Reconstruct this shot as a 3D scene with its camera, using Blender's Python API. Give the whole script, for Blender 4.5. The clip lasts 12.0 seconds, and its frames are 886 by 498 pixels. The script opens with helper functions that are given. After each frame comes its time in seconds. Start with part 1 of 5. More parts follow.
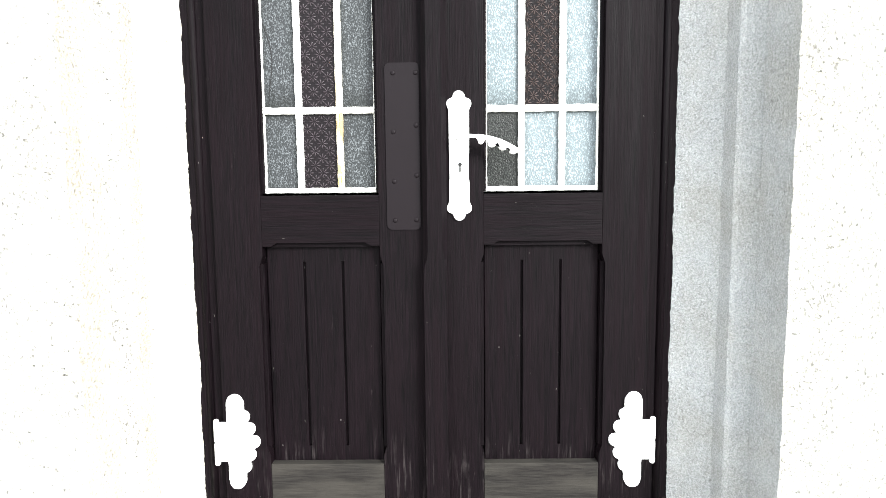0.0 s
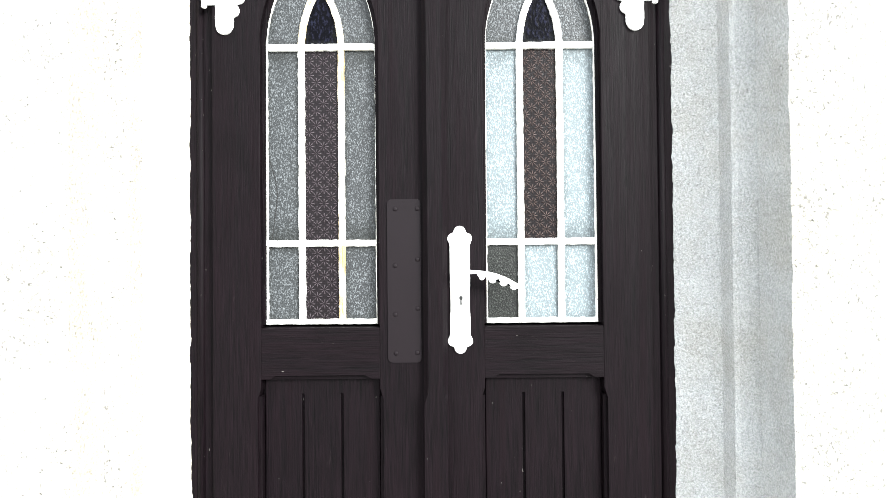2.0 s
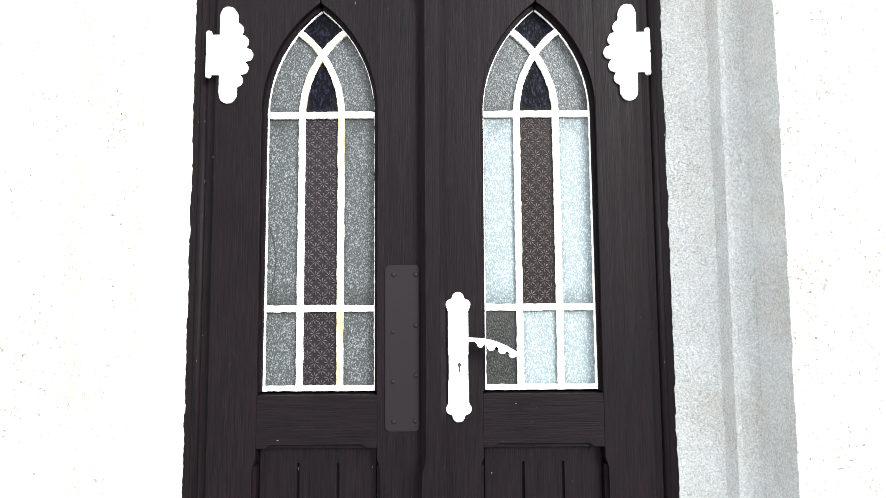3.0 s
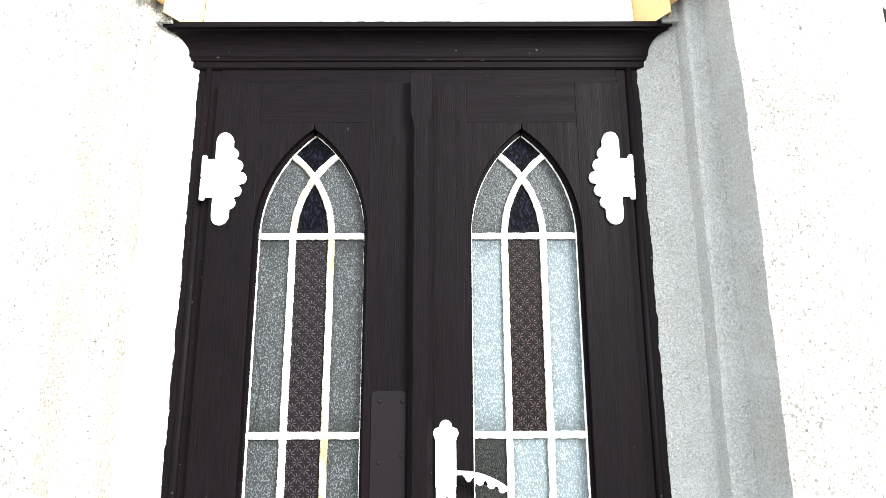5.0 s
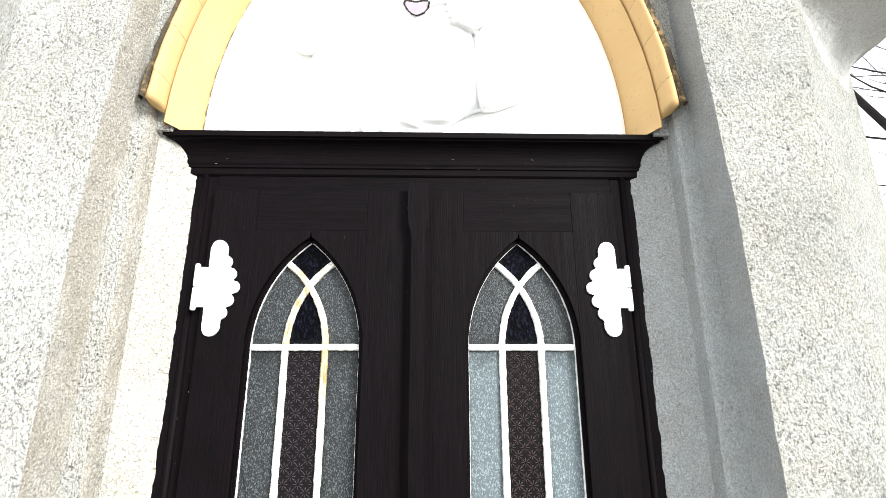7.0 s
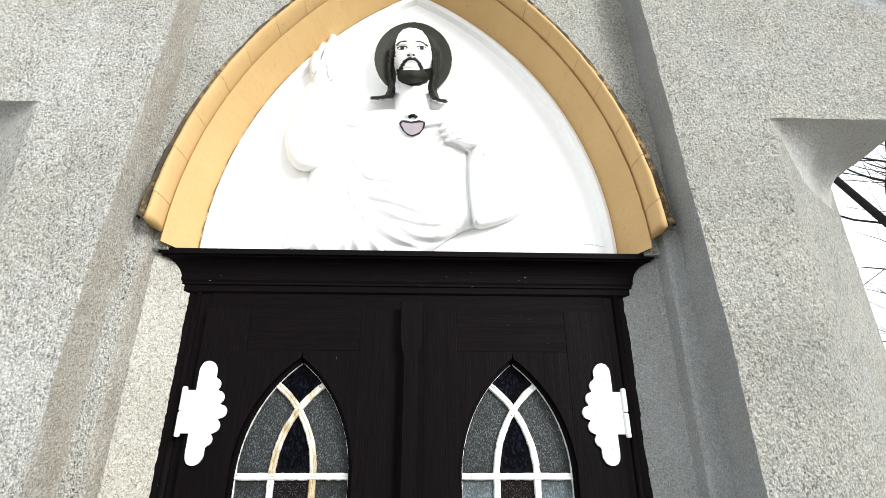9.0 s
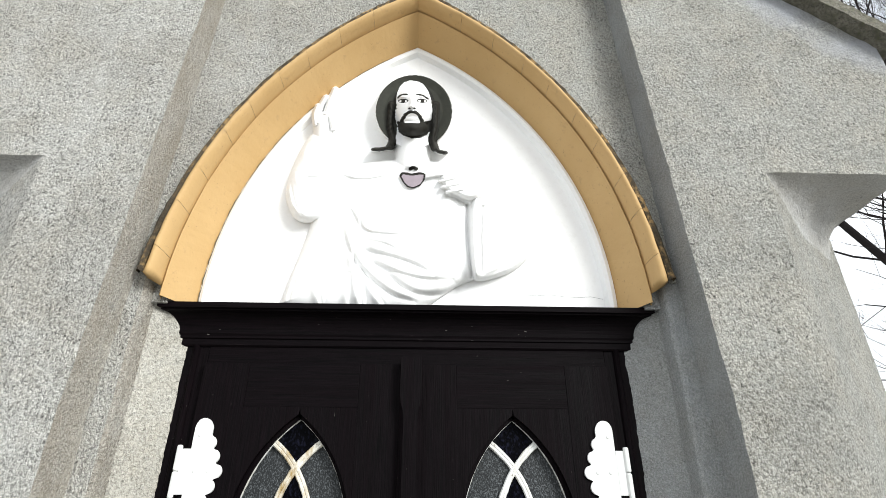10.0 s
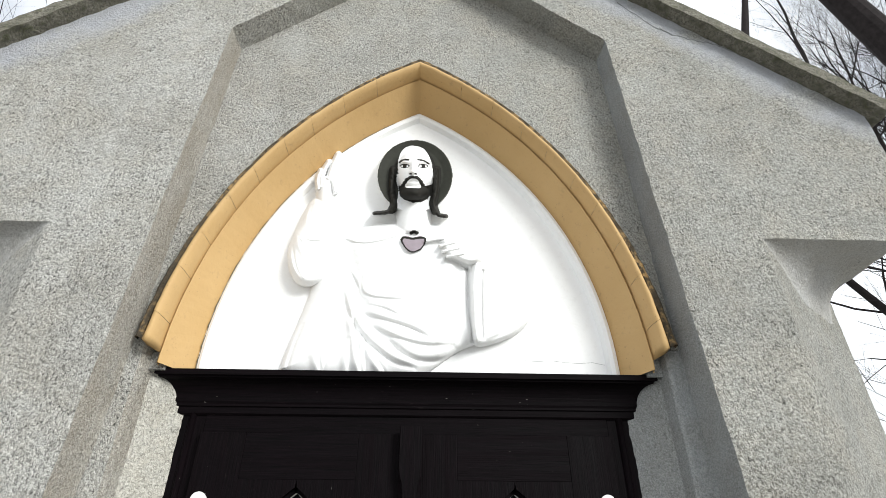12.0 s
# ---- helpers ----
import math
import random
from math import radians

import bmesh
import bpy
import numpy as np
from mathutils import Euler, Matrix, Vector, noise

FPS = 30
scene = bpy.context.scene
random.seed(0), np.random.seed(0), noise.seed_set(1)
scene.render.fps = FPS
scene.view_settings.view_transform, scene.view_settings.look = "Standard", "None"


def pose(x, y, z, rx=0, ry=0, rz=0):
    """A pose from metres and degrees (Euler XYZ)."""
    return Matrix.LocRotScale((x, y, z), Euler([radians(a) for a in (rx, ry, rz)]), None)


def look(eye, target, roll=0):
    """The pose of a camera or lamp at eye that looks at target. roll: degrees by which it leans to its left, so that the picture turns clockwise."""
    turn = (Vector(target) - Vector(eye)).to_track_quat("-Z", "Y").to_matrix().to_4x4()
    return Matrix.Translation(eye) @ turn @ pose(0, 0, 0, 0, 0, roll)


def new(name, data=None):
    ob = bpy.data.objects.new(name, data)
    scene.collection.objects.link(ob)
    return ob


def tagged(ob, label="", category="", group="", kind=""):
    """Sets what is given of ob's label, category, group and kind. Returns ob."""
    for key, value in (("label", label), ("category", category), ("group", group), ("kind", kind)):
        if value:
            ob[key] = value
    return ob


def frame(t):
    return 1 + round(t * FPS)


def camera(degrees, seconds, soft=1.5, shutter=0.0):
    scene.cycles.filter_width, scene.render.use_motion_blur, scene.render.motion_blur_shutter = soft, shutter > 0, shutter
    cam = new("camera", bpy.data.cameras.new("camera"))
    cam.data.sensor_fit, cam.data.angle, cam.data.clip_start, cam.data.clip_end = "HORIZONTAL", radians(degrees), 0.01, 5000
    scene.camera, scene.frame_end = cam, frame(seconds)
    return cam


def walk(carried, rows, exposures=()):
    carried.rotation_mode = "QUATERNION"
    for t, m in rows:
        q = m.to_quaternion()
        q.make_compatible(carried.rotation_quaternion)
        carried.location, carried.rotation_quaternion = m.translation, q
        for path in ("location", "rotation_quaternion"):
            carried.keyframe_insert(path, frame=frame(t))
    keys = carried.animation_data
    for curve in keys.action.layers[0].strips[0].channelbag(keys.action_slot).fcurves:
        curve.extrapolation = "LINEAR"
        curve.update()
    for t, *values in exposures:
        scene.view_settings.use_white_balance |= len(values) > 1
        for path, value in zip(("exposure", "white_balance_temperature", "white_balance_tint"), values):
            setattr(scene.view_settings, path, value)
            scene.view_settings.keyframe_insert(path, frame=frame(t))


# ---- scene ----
cam = camera(77.8, 12.0, soft=0.75)
PATH = [
    (0, (0.041, -1.38, 0.928), (0.022, 0.611, 0.738), -0.6),
    (0.5, (0.039, -1.378, 0.978), (0.019, 0.616, 0.825), -0.6),
    (1, (0.032, -1.376, 1.026), (0.017, 0.621, 0.922), -0.6),
    (1.5, (0.034, -1.376, 1.07), (0.022, 0.623, 1.03), -0.6),
    (2, (0.034, -1.377, 1.108), (0.026, 0.623, 1.133), -0.5),
    (2.5, (0.029, -1.378, 1.15), (0.031, 0.62, 1.236), -0.5),
    (3, (0.034, -1.381, 1.184), (0.034, 0.613, 1.336), -0.4),
    (5, (0.059, -1.393, 1.324), (0.067, 0.569, 1.715), -0.2),
    (5.5, (0.051, -1.394, 1.357), (0.074, 0.555, 1.806), -0.3),
    (6, (0.045, -1.394, 1.392), (0.078, 0.542, 1.895), -0.3),
    (6.5, (0.036, -1.4, 1.427), (0.079, 0.524, 1.971), -0.2),
    (8.5, (0.039, -1.44, 1.559), (0.105, 0.405, 2.326), -0.2),
    (9, (0.039, -1.455, 1.589), (0.107, 0.366, 2.413), -0.1),
    (9.5, (0.039, -1.467, 1.617), (0.105, 0.329, 2.495), -0.0),
    (10, (0.037, -1.482, 1.645), (0.105, 0.29, 2.571), -0.0),
    (10.5, (0.036, -1.495, 1.665), (0.103, 0.248, 2.642), -0.0),
    (11, (0.036, -1.507, 1.679), (0.103, 0.21, 2.701), 0.1),
    (11.5, (0.036, -1.516, 1.687), (0.102, 0.182, 2.741), 0.1),
    (12, (0.035, -1.512, 1.686), (0.099, 0.173, 2.762), 0.1),
]
walk(cam, [(t, look(eye, target, roll)) for t, eye, target, roll in PATH],
     exposures=((0, 1.82), (3, 1.95), (5, 1.74), (5.5, 1.54), (6.5, 1.10), (8.5, 0.42), (9.5, 0.09), (12, -0.18)))

# ---------------- light ----------------
SUN_FROM = Vector((0.70, -0.74, 0.44)).normalized()
world = bpy.data.worlds.new("winter_sky")
scene.world = world
world.use_nodes = True
wn, wl = world.node_tree.nodes, world.node_tree.links
sky = wn.new("ShaderNodeTexSky")
sky.sky_type = 'NISHITA'
sky.sun_disc = False
sky.sun_elevation = math.asin(SUN_FROM.z)
sky.sun_rotation = math.atan2(SUN_FROM.x, SUN_FROM.y)
cloud = wn.new("ShaderNodeTexNoise")
cloud.inputs["Scale"].default_value = 1.6
cloud.inputs["Detail"].default_value = 6
ramp = wn.new("ShaderNodeValToRGB")
ramp.color_ramp.elements[0].position, ramp.color_ramp.elements[1].position = 0.24, 0.44
mixw = wn.new("ShaderNodeMix")
mixw.data_type = 'RGBA'
mixw.inputs["B"].default_value = (9.1, 9.45, 9.8, 1)
coord = wn.new("ShaderNodeTexCoord")
wl.new(coord.outputs["Generated"], cloud.inputs["Vector"])
wl.new(cloud.outputs["Fac"], ramp.inputs["Fac"])
wl.new(ramp.outputs["Color"], mixw.inputs["Factor"])
wl.new(sky.outputs["Color"], mixw.inputs["A"])
wl.new(mixw.outputs["Result"], wn["Background"].inputs["Color"])
wn["Background"].inputs["Strength"].default_value = 0.15
sun = new("sun", bpy.data.lights.new("sun", 'SUN'))
sun.data.energy, sun.data.angle, sun.data.color = 3.8, radians(22), (0.975, 0.985, 0.955)
sun.matrix_world = look(SUN_FROM * 30, (0, 0, 0))


# ---------------- materials ----------------
class Nodes:
    """A node material under construction."""

    def __init__(self, name, rough=0.6, metal=0.0):
        self.mat = bpy.data.materials.new(name)
        self.mat.use_nodes = True
        self.n, self.l = self.mat.node_tree.nodes, self.mat.node_tree.links
        self.b = self.n["Principled BSDF"]
        self.b.inputs["Roughness"].default_value, self.b.inputs["Metallic"].default_value = rough, metal
        self.pos = self.n.new("ShaderNodeNewGeometry").outputs["Position"]

    def set(self, socket, v):
        if isinstance(v, bpy.types.NodeSocket):
            self.l.new(v, socket)
        elif v is not None:
            socket.default_value = v

    def scaled(self, s, vec=None):
        m = self.n.new("ShaderNodeMapping")
        m.inputs["Scale"].default_value = s
        self.l.new(vec or self.pos, m.inputs["Vector"])
        return m.outputs["Vector"]

    def noise(self, scale, detail=4, rough=0.55, vec=None, warp=0.0):
        t = self.n.new("ShaderNodeTexNoise")
        t.inputs["Scale"].default_value, t.inputs["Detail"].default_value = scale, detail
        t.inputs["Roughness"].default_value, t.inputs["Distortion"].default_value = rough, warp
        self.l.new(vec or self.pos, t.inputs["Vector"])
        return t.outputs["Fac"]

    def cells(self, scale, feature='F1', vec=None):
        t = self.n.new("ShaderNodeTexVoronoi")
        t.feature = feature
        t.inputs["Scale"].default_value = scale
        self.l.new(vec or self.pos, t.inputs["Vector"])
        return t.outputs["Distance"]

    def ramp(self, v, a, b, lo=0.0, hi=1.0):
        r = self.n.new("ShaderNodeMapRange")
        for key, value in (("From Min", a), ("From Max", b), ("To Min", lo), ("To Max", hi)):
            r.inputs[key].default_value = value
        self.l.new(v, r.inputs["Value"])
        return r.outputs["Result"]

    def math(self, op, a, b=None, c=None):
        m = self.n.new("ShaderNodeMath")
        m.operation = op
        for socket, v in zip(m.inputs, (a, b, c)):
            self.set(socket, v)
        return m.outputs["Value"]

    def mix(self, f, a, b, kind='MIX'):
        m = self.n.new("ShaderNodeMix")
        m.data_type, m.blend_type = 'RGBA', kind
        self.set(m.inputs["Factor"], f)
        self.set(m.inputs["A"], a if not isinstance(a, tuple) else (*a, 1))
        self.set(m.inputs["B"], b if not isinstance(b, tuple) else (*b, 1))
        return m.outputs["Result"]

    def bump(self, height, strength, distance):
        b = self.n.new("ShaderNodeBump")
        b.inputs["Strength"].default_value, b.inputs["Distance"].default_value = strength, distance
        self.l.new(height, b.inputs["Height"])
        self.l.new(b.outputs["Normal"], self.b.inputs["Normal"])

    def done(self, colour, rough=None):
        self.set(self.b.inputs["Base Color"], colour if not isinstance(colour, tuple) else (*colour, 1))
        self.set(self.b.inputs["Roughness"], rough)
        return self.mat


def make_plaster(name, light, dark, grain=1.0, bloom=False, harsh=1.0, tan=None, east_dark=False):
    """Thrown roughcast: pebbly grain with dark crevices, small pits, wide blotches."""
    k = Nodes(name, 0.92)
    fine = k.noise(190 / grain, 6, 0.8)
    lump = k.noise(62 / grain, 4, 0.65)
    drag = k.scaled((1.0, 1.0, 0.72))
    crumb = k.noise(155 / grain, 3, 0.6, drag, 0.6)
    crevice = k.ramp(crumb, 0.47, 0.38)
    pits = k.ramp(k.noise(98 / grain, 4, 0.7, k.scaled((1.0, 1.0, 1.3))), 0.345, 0.39)
    holes = k.ramp(k.noise(48 / grain, 4, 0.75), 0.255, 0.285)
    blot = k.ramp(k.noise(2.3, 6, 0.66), 0.36, 0.64)
    patch = k.ramp(k.noise(6.5, 6, 0.7), 0.42, 0.64)
    rough_zone = k.ramp(k.noise(9.0, 4, 0.6), 0.35, 0.62, 0.35, 1.0)
    c = k.mix(blot, light, dark)
    if east_dark:
        # the tone grows darker and greyer from the west half to the east
        sep = k.n.new("ShaderNodeSeparateXYZ")
        k.l.new(k.pos, sep.inputs["Vector"])
        east = k.ramp(k.math('ADD', sep.outputs["X"], k.math('MULTIPLY', k.noise(1.7, 3), 0.9)), -0.3, 0.9)
        c = k.mix(east, c, k.mix(1.0, c, (0.68, 0.69, 0.665), 'MULTIPLY'))
    c = k.mix(k.math('MULTIPLY', patch, 0.5), c, (dark[0] * 0.95, dark[1] * 0.88, dark[2] * 0.76))
    c = k.mix(k.ramp(fine, 0.44, 0.57), k.mix(0.42 * harsh, c, (0.15, 0.145, 0.13)), k.mix(0.45 * harsh, c, (0.88, 0.87, 0.84)))
    c = k.mix(k.ramp(lump, 0.32, 0.5), k.mix(0.26 * harsh, c, (0.15, 0.145, 0.13)), c)
    c = k.mix(k.math('MULTIPLY', k.math('MULTIPLY', crevice, rough_zone), 0.78 * harsh), c, (0.10, 0.096, 0.085))
    c = k.mix(pits, k.mix(k.math('MULTIPLY', k.math('ADD', k.math('MULTIPLY', patch, 0.4), 0.58), harsh), c, (0.04, 0.038, 0.032)), c)
    c = k.mix(holes, k.mix(0.8 * harsh, c, (0.05, 0.048, 0.042)), c)
    stain = k.ramp(k.noise(3.6, 7, 0.72, k.scaled((1.0, 1.0, 0.8))), 0.47, 0.66)
    c = k.mix(k.math('MULTIPLY', stain, 0.24 * harsh), c, (0.20, 0.185, 0.15))
    if tan:
        c = k.mix(k.math('MULTIPLY', k.ramp(k.noise(7.5, 6, 0.7, k.scaled((1.6, 1.6, 0.5))), 0.38, 0.62), 0.6), c, k.mix(k.ramp(fine, 0.4, 0.6), tuple(v * 0.55 for v in tan), tan))
    h = k.math('ADD', k.math('MULTIPLY', fine, 0.6), k.math('MULTIPLY', lump, 0.5))
    h = k.math('ADD', h, k.math('MULTIPLY', k.ramp(crumb, 0.36, 0.6), 0.55))
    h = k.math('ADD', h, k.math('MULTIPLY', k.math('ADD', pits, holes), 0.4))
    k.bump(h, 1.0, 0.012 * grain * harsh)
    if bloom:
        # pale salts washed out along the foot of the gable's coping
        sep = k.n.new("ShaderNodeSeparateXYZ")
        k.l.new(k.pos, sep.inputs["Vector"])
        fall = k.math('ADD', sep.outputs["Z"], k.math('MULTIPLY', k.math('ABSOLUTE', k.math('ADD', sep.outputs["X"], 0.075)), 0.867))
        fall = k.math('ADD', fall, k.math('MULTIPLY', k.math('SUBTRACT', k.noise(5, 4, 0.6), 0.5), 0.26))
        c = k.mix(k.math('MULTIPLY', k.math('MULTIPLY', k.ramp(fall, 4.29, 4.42), k.ramp(k.noise(3.1, 3), 0.30, 0.48)), 0.75), c, (0.62, 0.64, 0.70))
    return k.done(c)


PLASTER = make_plaster("roughcast_plaster", (0.91, 0.90, 0.845), (0.69, 0.67, 0.61), 1.0, True, east_dark=True)
# yellowed left side: stained tan darkened as shade, cream brightened as light
PLASTER_TAN = make_plaster("tan_stained_shaded_roughcast_plaster", (0.70, 0.67, 0.60), (0.55, 0.515, 0.45), 0.9, False, 0.8, (0.50, 0.435, 0.345))
PLASTER_CREAM = make_plaster("lit_cream_plaster", (0.67, 0.65, 0.585), (0.54, 0.515, 0.45), 0.9, False, 0.5)
PLASTER_STOP = make_plaster("smooth_troweled_plaster", (0.62, 0.615, 0.60), (0.47, 0.47, 0.465), 0.8, False, 0.5)
# smoother bluish plaster, its grey deepened to hold the right side's shade
JAMB = make_plaster("smoother_shaded_plaster", (0.330, 0.350, 0.356), (0.245, 0.260, 0.266), 0.75, False, 0.42)


def make_wood(name, along):
    k = Nodes(name, 0.5)
    s = (1, 1, 0.035) if along == 'z' else (0.035, 1, 1)
    grain = k.noise(300, 4, 0.65, k.scaled(s), 0.5)
    wide = k.noise(48, 4, 0.6, k.scaled(s), 0.3)
    flecks = k.ramp(k.noise(300, 2, 0.6, k.scaled((1, 1, 0.18) if along == 'z' else (0.18, 1, 1))), 0.765, 0.785)
    worn = k.ramp(k.noise(2.6, 5, 0.6), 0.34, 0.66)
    c = k.mix(k.ramp(grain, 0.34, 0.66), (0.0006, 0.0004, 0.0006), (0.0047, 0.0025, 0.0037))
    c = k.mix(k.math('MULTIPLY', k.ramp(wide, 0.4, 0.7), 0.5), c, (0.0043, 0.0018, 0.0028))
    c = k.mix(k.math('MULTIPLY', worn, 0.6), c, k.mix(1.0, c, (0.50, 0.50, 0.55), 'MULTIPLY'))
    scratch = k.ramp(k.noise(75, 3, 0.8, k.scaled((1, 1, 0.12) if along == 'z' else (0.12, 1, 1)), 1.2), 0.70, 0.73)
    c = k.mix(k.math('MULTIPLY', scratch, 0.35), c, (0.024, 0.019, 0.019))
    c = k.mix(k.math('MULTIPLY', flecks, 0.75), c, (0.30, 0.28, 0.26))
    # scuffed paint near the foot
    sep = k.n.new("ShaderNodeSeparateXYZ")
    k.l.new(k.pos, sep.inputs["Vector"])
    kick = k.math('MULTIPLY', k.ramp(sep.outputs["Z"], 0.345, 0.25), k.ramp(k.noise(120, 3, 0.7, k.scaled((1, 1, 0.06))), 0.54, 0.66))
    c = k.mix(k.math('MULTIPLY', kick, k.ramp(k.noise(14, 3), 0.4, 0.6, 0.0, 0.4)), c, (0.040, 0.034, 0.034))
    k.bump(k.math('ADD', grain, k.math('MULTIPLY', wide, 0.8)), 0.6, 0.0018)
    k.b.inputs["Specular IOR Level"].default_value = 0.06
    return k.done(c, k.ramp(wide, 0.3, 0.7, 0.5, 0.7))


WOOD = make_wood("dark_brown_paint_upright_grain", 'z')
WOOD_X = make_wood("dark_brown_paint_level_grain", 'x')


def make_worn_wood():
    k = Nodes("weathered_bottom_board", 0.8)
    grain = k.noise(260, 4, 0.65, k.scaled((0.05, 1, 1)), 0.5)
    bare = k.ramp(k.noise(22, 4, 0.6, k.scaled((0.25, 1, 1))), 0.42, 0.62)
    c = k.mix(k.ramp(grain, 0.35, 0.65), (0.006, 0.005, 0.0046), (0.016, 0.0145, 0.0128))
    c = k.mix(k.math('MULTIPLY', bare, 0.7), c, (0.026, 0.0235, 0.020))
    k.b.inputs["Specular IOR Level"].default_value = 0.15
    k.bump(grain, 0.7, 0.002)
    return k.done(c)


WORN = make_worn_wood()


def make_white(name, rust=0.0, base=(0.80, 0.80, 0.78), rough=0.38):
    k = Nodes(name, rough)
    dirt = k.ramp(k.noise(45, 5, 0.65), 0.52, 0.72)
    c = k.mix(k.math('MULTIPLY', dirt, 0.12 if not rust else 0.3), base, (0.50, 0.48, 0.42))
    if rust:
        r = k.ramp(k.noise(30, 5, 0.7, k.scaled((1, 1, 0.3))), 0.42, 0.62)
        c = k.mix(k.math('MULTIPLY', r, rust), c, (0.34, 0.24, 0.10))
        chip = k.ramp(k.noise(170, 3), 0.66, 0.70)
        c = k.mix(k.math('MULTIPLY', chip, 0.8), c, (0.12, 0.08, 0.05))
    k.bump(k.noise(120, 3), 0.25, 0.0015)
    return k.done(c)


WHITE = make_white("white_gloss_paint", 0.0, (0.74, 0.745, 0.73))
CAME = make_white("white_painted_glazing_bar", 0.25, (0.70, 0.71, 0.69))
CAME_RUSTY = make_white("rust_stained_glazing_bar", 1.0, (0.72, 0.70, 0.63))
PLASTER_WHITE = make_white("white_limewash", 0.0, (0.89, 0.89, 0.885), 0.75)


def make_ochre():
    k = Nodes("ochre_wall_paint", 0.7)
    big = k.noise(7, 4)
    dirt = k.ramp(k.noise(38, 5, 0.7), 0.6, 0.74)
    c = k.mix(big, (0.47, 0.295, 0.115), (0.56, 0.37, 0.165))
    c = k.mix(k.math('MULTIPLY', dirt, 0.4), c, (0.22, 0.15, 0.08))
    spots = k.ramp(k.noise(190, 2), 0.71, 0.74)
    c = k.mix(k.math('MULTIPLY', spots, 0.7), c, (0.08, 0.06, 0.04))
    k.bump(k.math('ADD', k.noise(60, 4), k.math('MULTIPLY', big, 0.5)), 0.35, 0.003)
    return k.done(c)


OCHRE = make_ochre()


def make_edge_dirt():
    k = Nodes("flaking_ochre_and_grime", 0.9)
    n = k.math('MULTIPLY', k.ramp(k.noise(55, 5, 0.7), 0.46, 0.62), k.ramp(k.noise(9, 3), 0.35, 0.6))
    c = k.mix(n, (0.055, 0.042, 0.026), (0.40, 0.26, 0.11))
    k.bump(k.noise(140, 4), 0.8, 0.006)
    return k.done(c)


EDGE_DIRT = make_edge_dirt()


def make_stone():
    k = Nodes("mossy_coping_concrete", 0.9)
    big = k.ramp(k.noise(11, 5, 0.65), 0.35, 0.65)
    fine = k.noise(120, 4, 0.65)
    c = k.mix(big, (0.17, 0.16, 0.12), (0.27, 0.255, 0.21))
    c = k.mix(k.ramp(k.noise(30, 4), 0.5, 0.7), c, (0.09, 0.095, 0.05))
    c = k.mix(k.ramp(fine, 0.3, 0.6), (0.08, 0.075, 0.06), c)
    k.bump(k.math('ADD', fine, k.noise(30, 3)), 0.9, 0.01)
    return k.done(c)


STONE = make_stone()


def make_pane(name, base, clear, rough, bead=260, spread=0.25, shine=0.12, grime_shade=0.8):
    """Hammered, obscured glass; grime and edge shade are painted unevenly along its rim."""
    k = Nodes(name, rough)
    h = k.noise(bead, 3, 0.55, k.scaled((1, 1, 0.6)))
    dust = k.ramp(k.noise(14, 4, 0.6, k.scaled((1, 1, 0.4))), 0.3, 0.75)
    # the hammered glass's sparkle is painted in as paler specks
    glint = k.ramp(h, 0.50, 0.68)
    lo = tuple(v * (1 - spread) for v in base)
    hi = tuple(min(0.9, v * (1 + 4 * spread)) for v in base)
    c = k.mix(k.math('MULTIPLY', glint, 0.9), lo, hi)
    c = k.mix(k.math('MULTIPLY', dust, 0.35), c, tuple(v * 0.55 for v in base))
    # the colour darkens towards the pane's rim: grime plus painted edge shade
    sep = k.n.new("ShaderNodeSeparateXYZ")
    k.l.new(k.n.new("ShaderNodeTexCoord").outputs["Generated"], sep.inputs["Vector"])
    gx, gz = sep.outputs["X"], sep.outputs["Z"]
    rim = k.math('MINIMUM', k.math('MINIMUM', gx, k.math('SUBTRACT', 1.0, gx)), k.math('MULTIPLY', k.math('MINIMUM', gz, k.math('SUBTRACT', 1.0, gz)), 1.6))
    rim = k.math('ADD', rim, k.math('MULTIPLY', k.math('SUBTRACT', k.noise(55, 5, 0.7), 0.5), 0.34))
    c = k.mix(k.math('MULTIPLY', k.ramp(rim, 0.22, 0.0), grime_shade), c, (0.010, 0.011, 0.010))
    k.b.inputs["Transmission Weight"].default_value = clear
    k.b.inputs["IOR"].default_value = 1.5
    k.b.inputs["Specular IOR Level"].default_value = shine
    k.bump(h, 0.7, 0.002)
    return k.done(c)


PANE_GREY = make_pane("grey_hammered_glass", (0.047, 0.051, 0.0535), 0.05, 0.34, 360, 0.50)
PANE_PALE = make_pane("whitened_hammered_glass", (0.140, 0.168, 0.180), 0.0, 0.34, 340, 0.26, grime_shade=0.55)
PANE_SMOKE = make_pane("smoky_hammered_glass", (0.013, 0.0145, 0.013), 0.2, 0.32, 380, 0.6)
PANE_BLUE = make_pane("dark_blue_glass", (0.0024, 0.0026, 0.0052), 0.0, 0.35, 170, 0.7, 0.03)


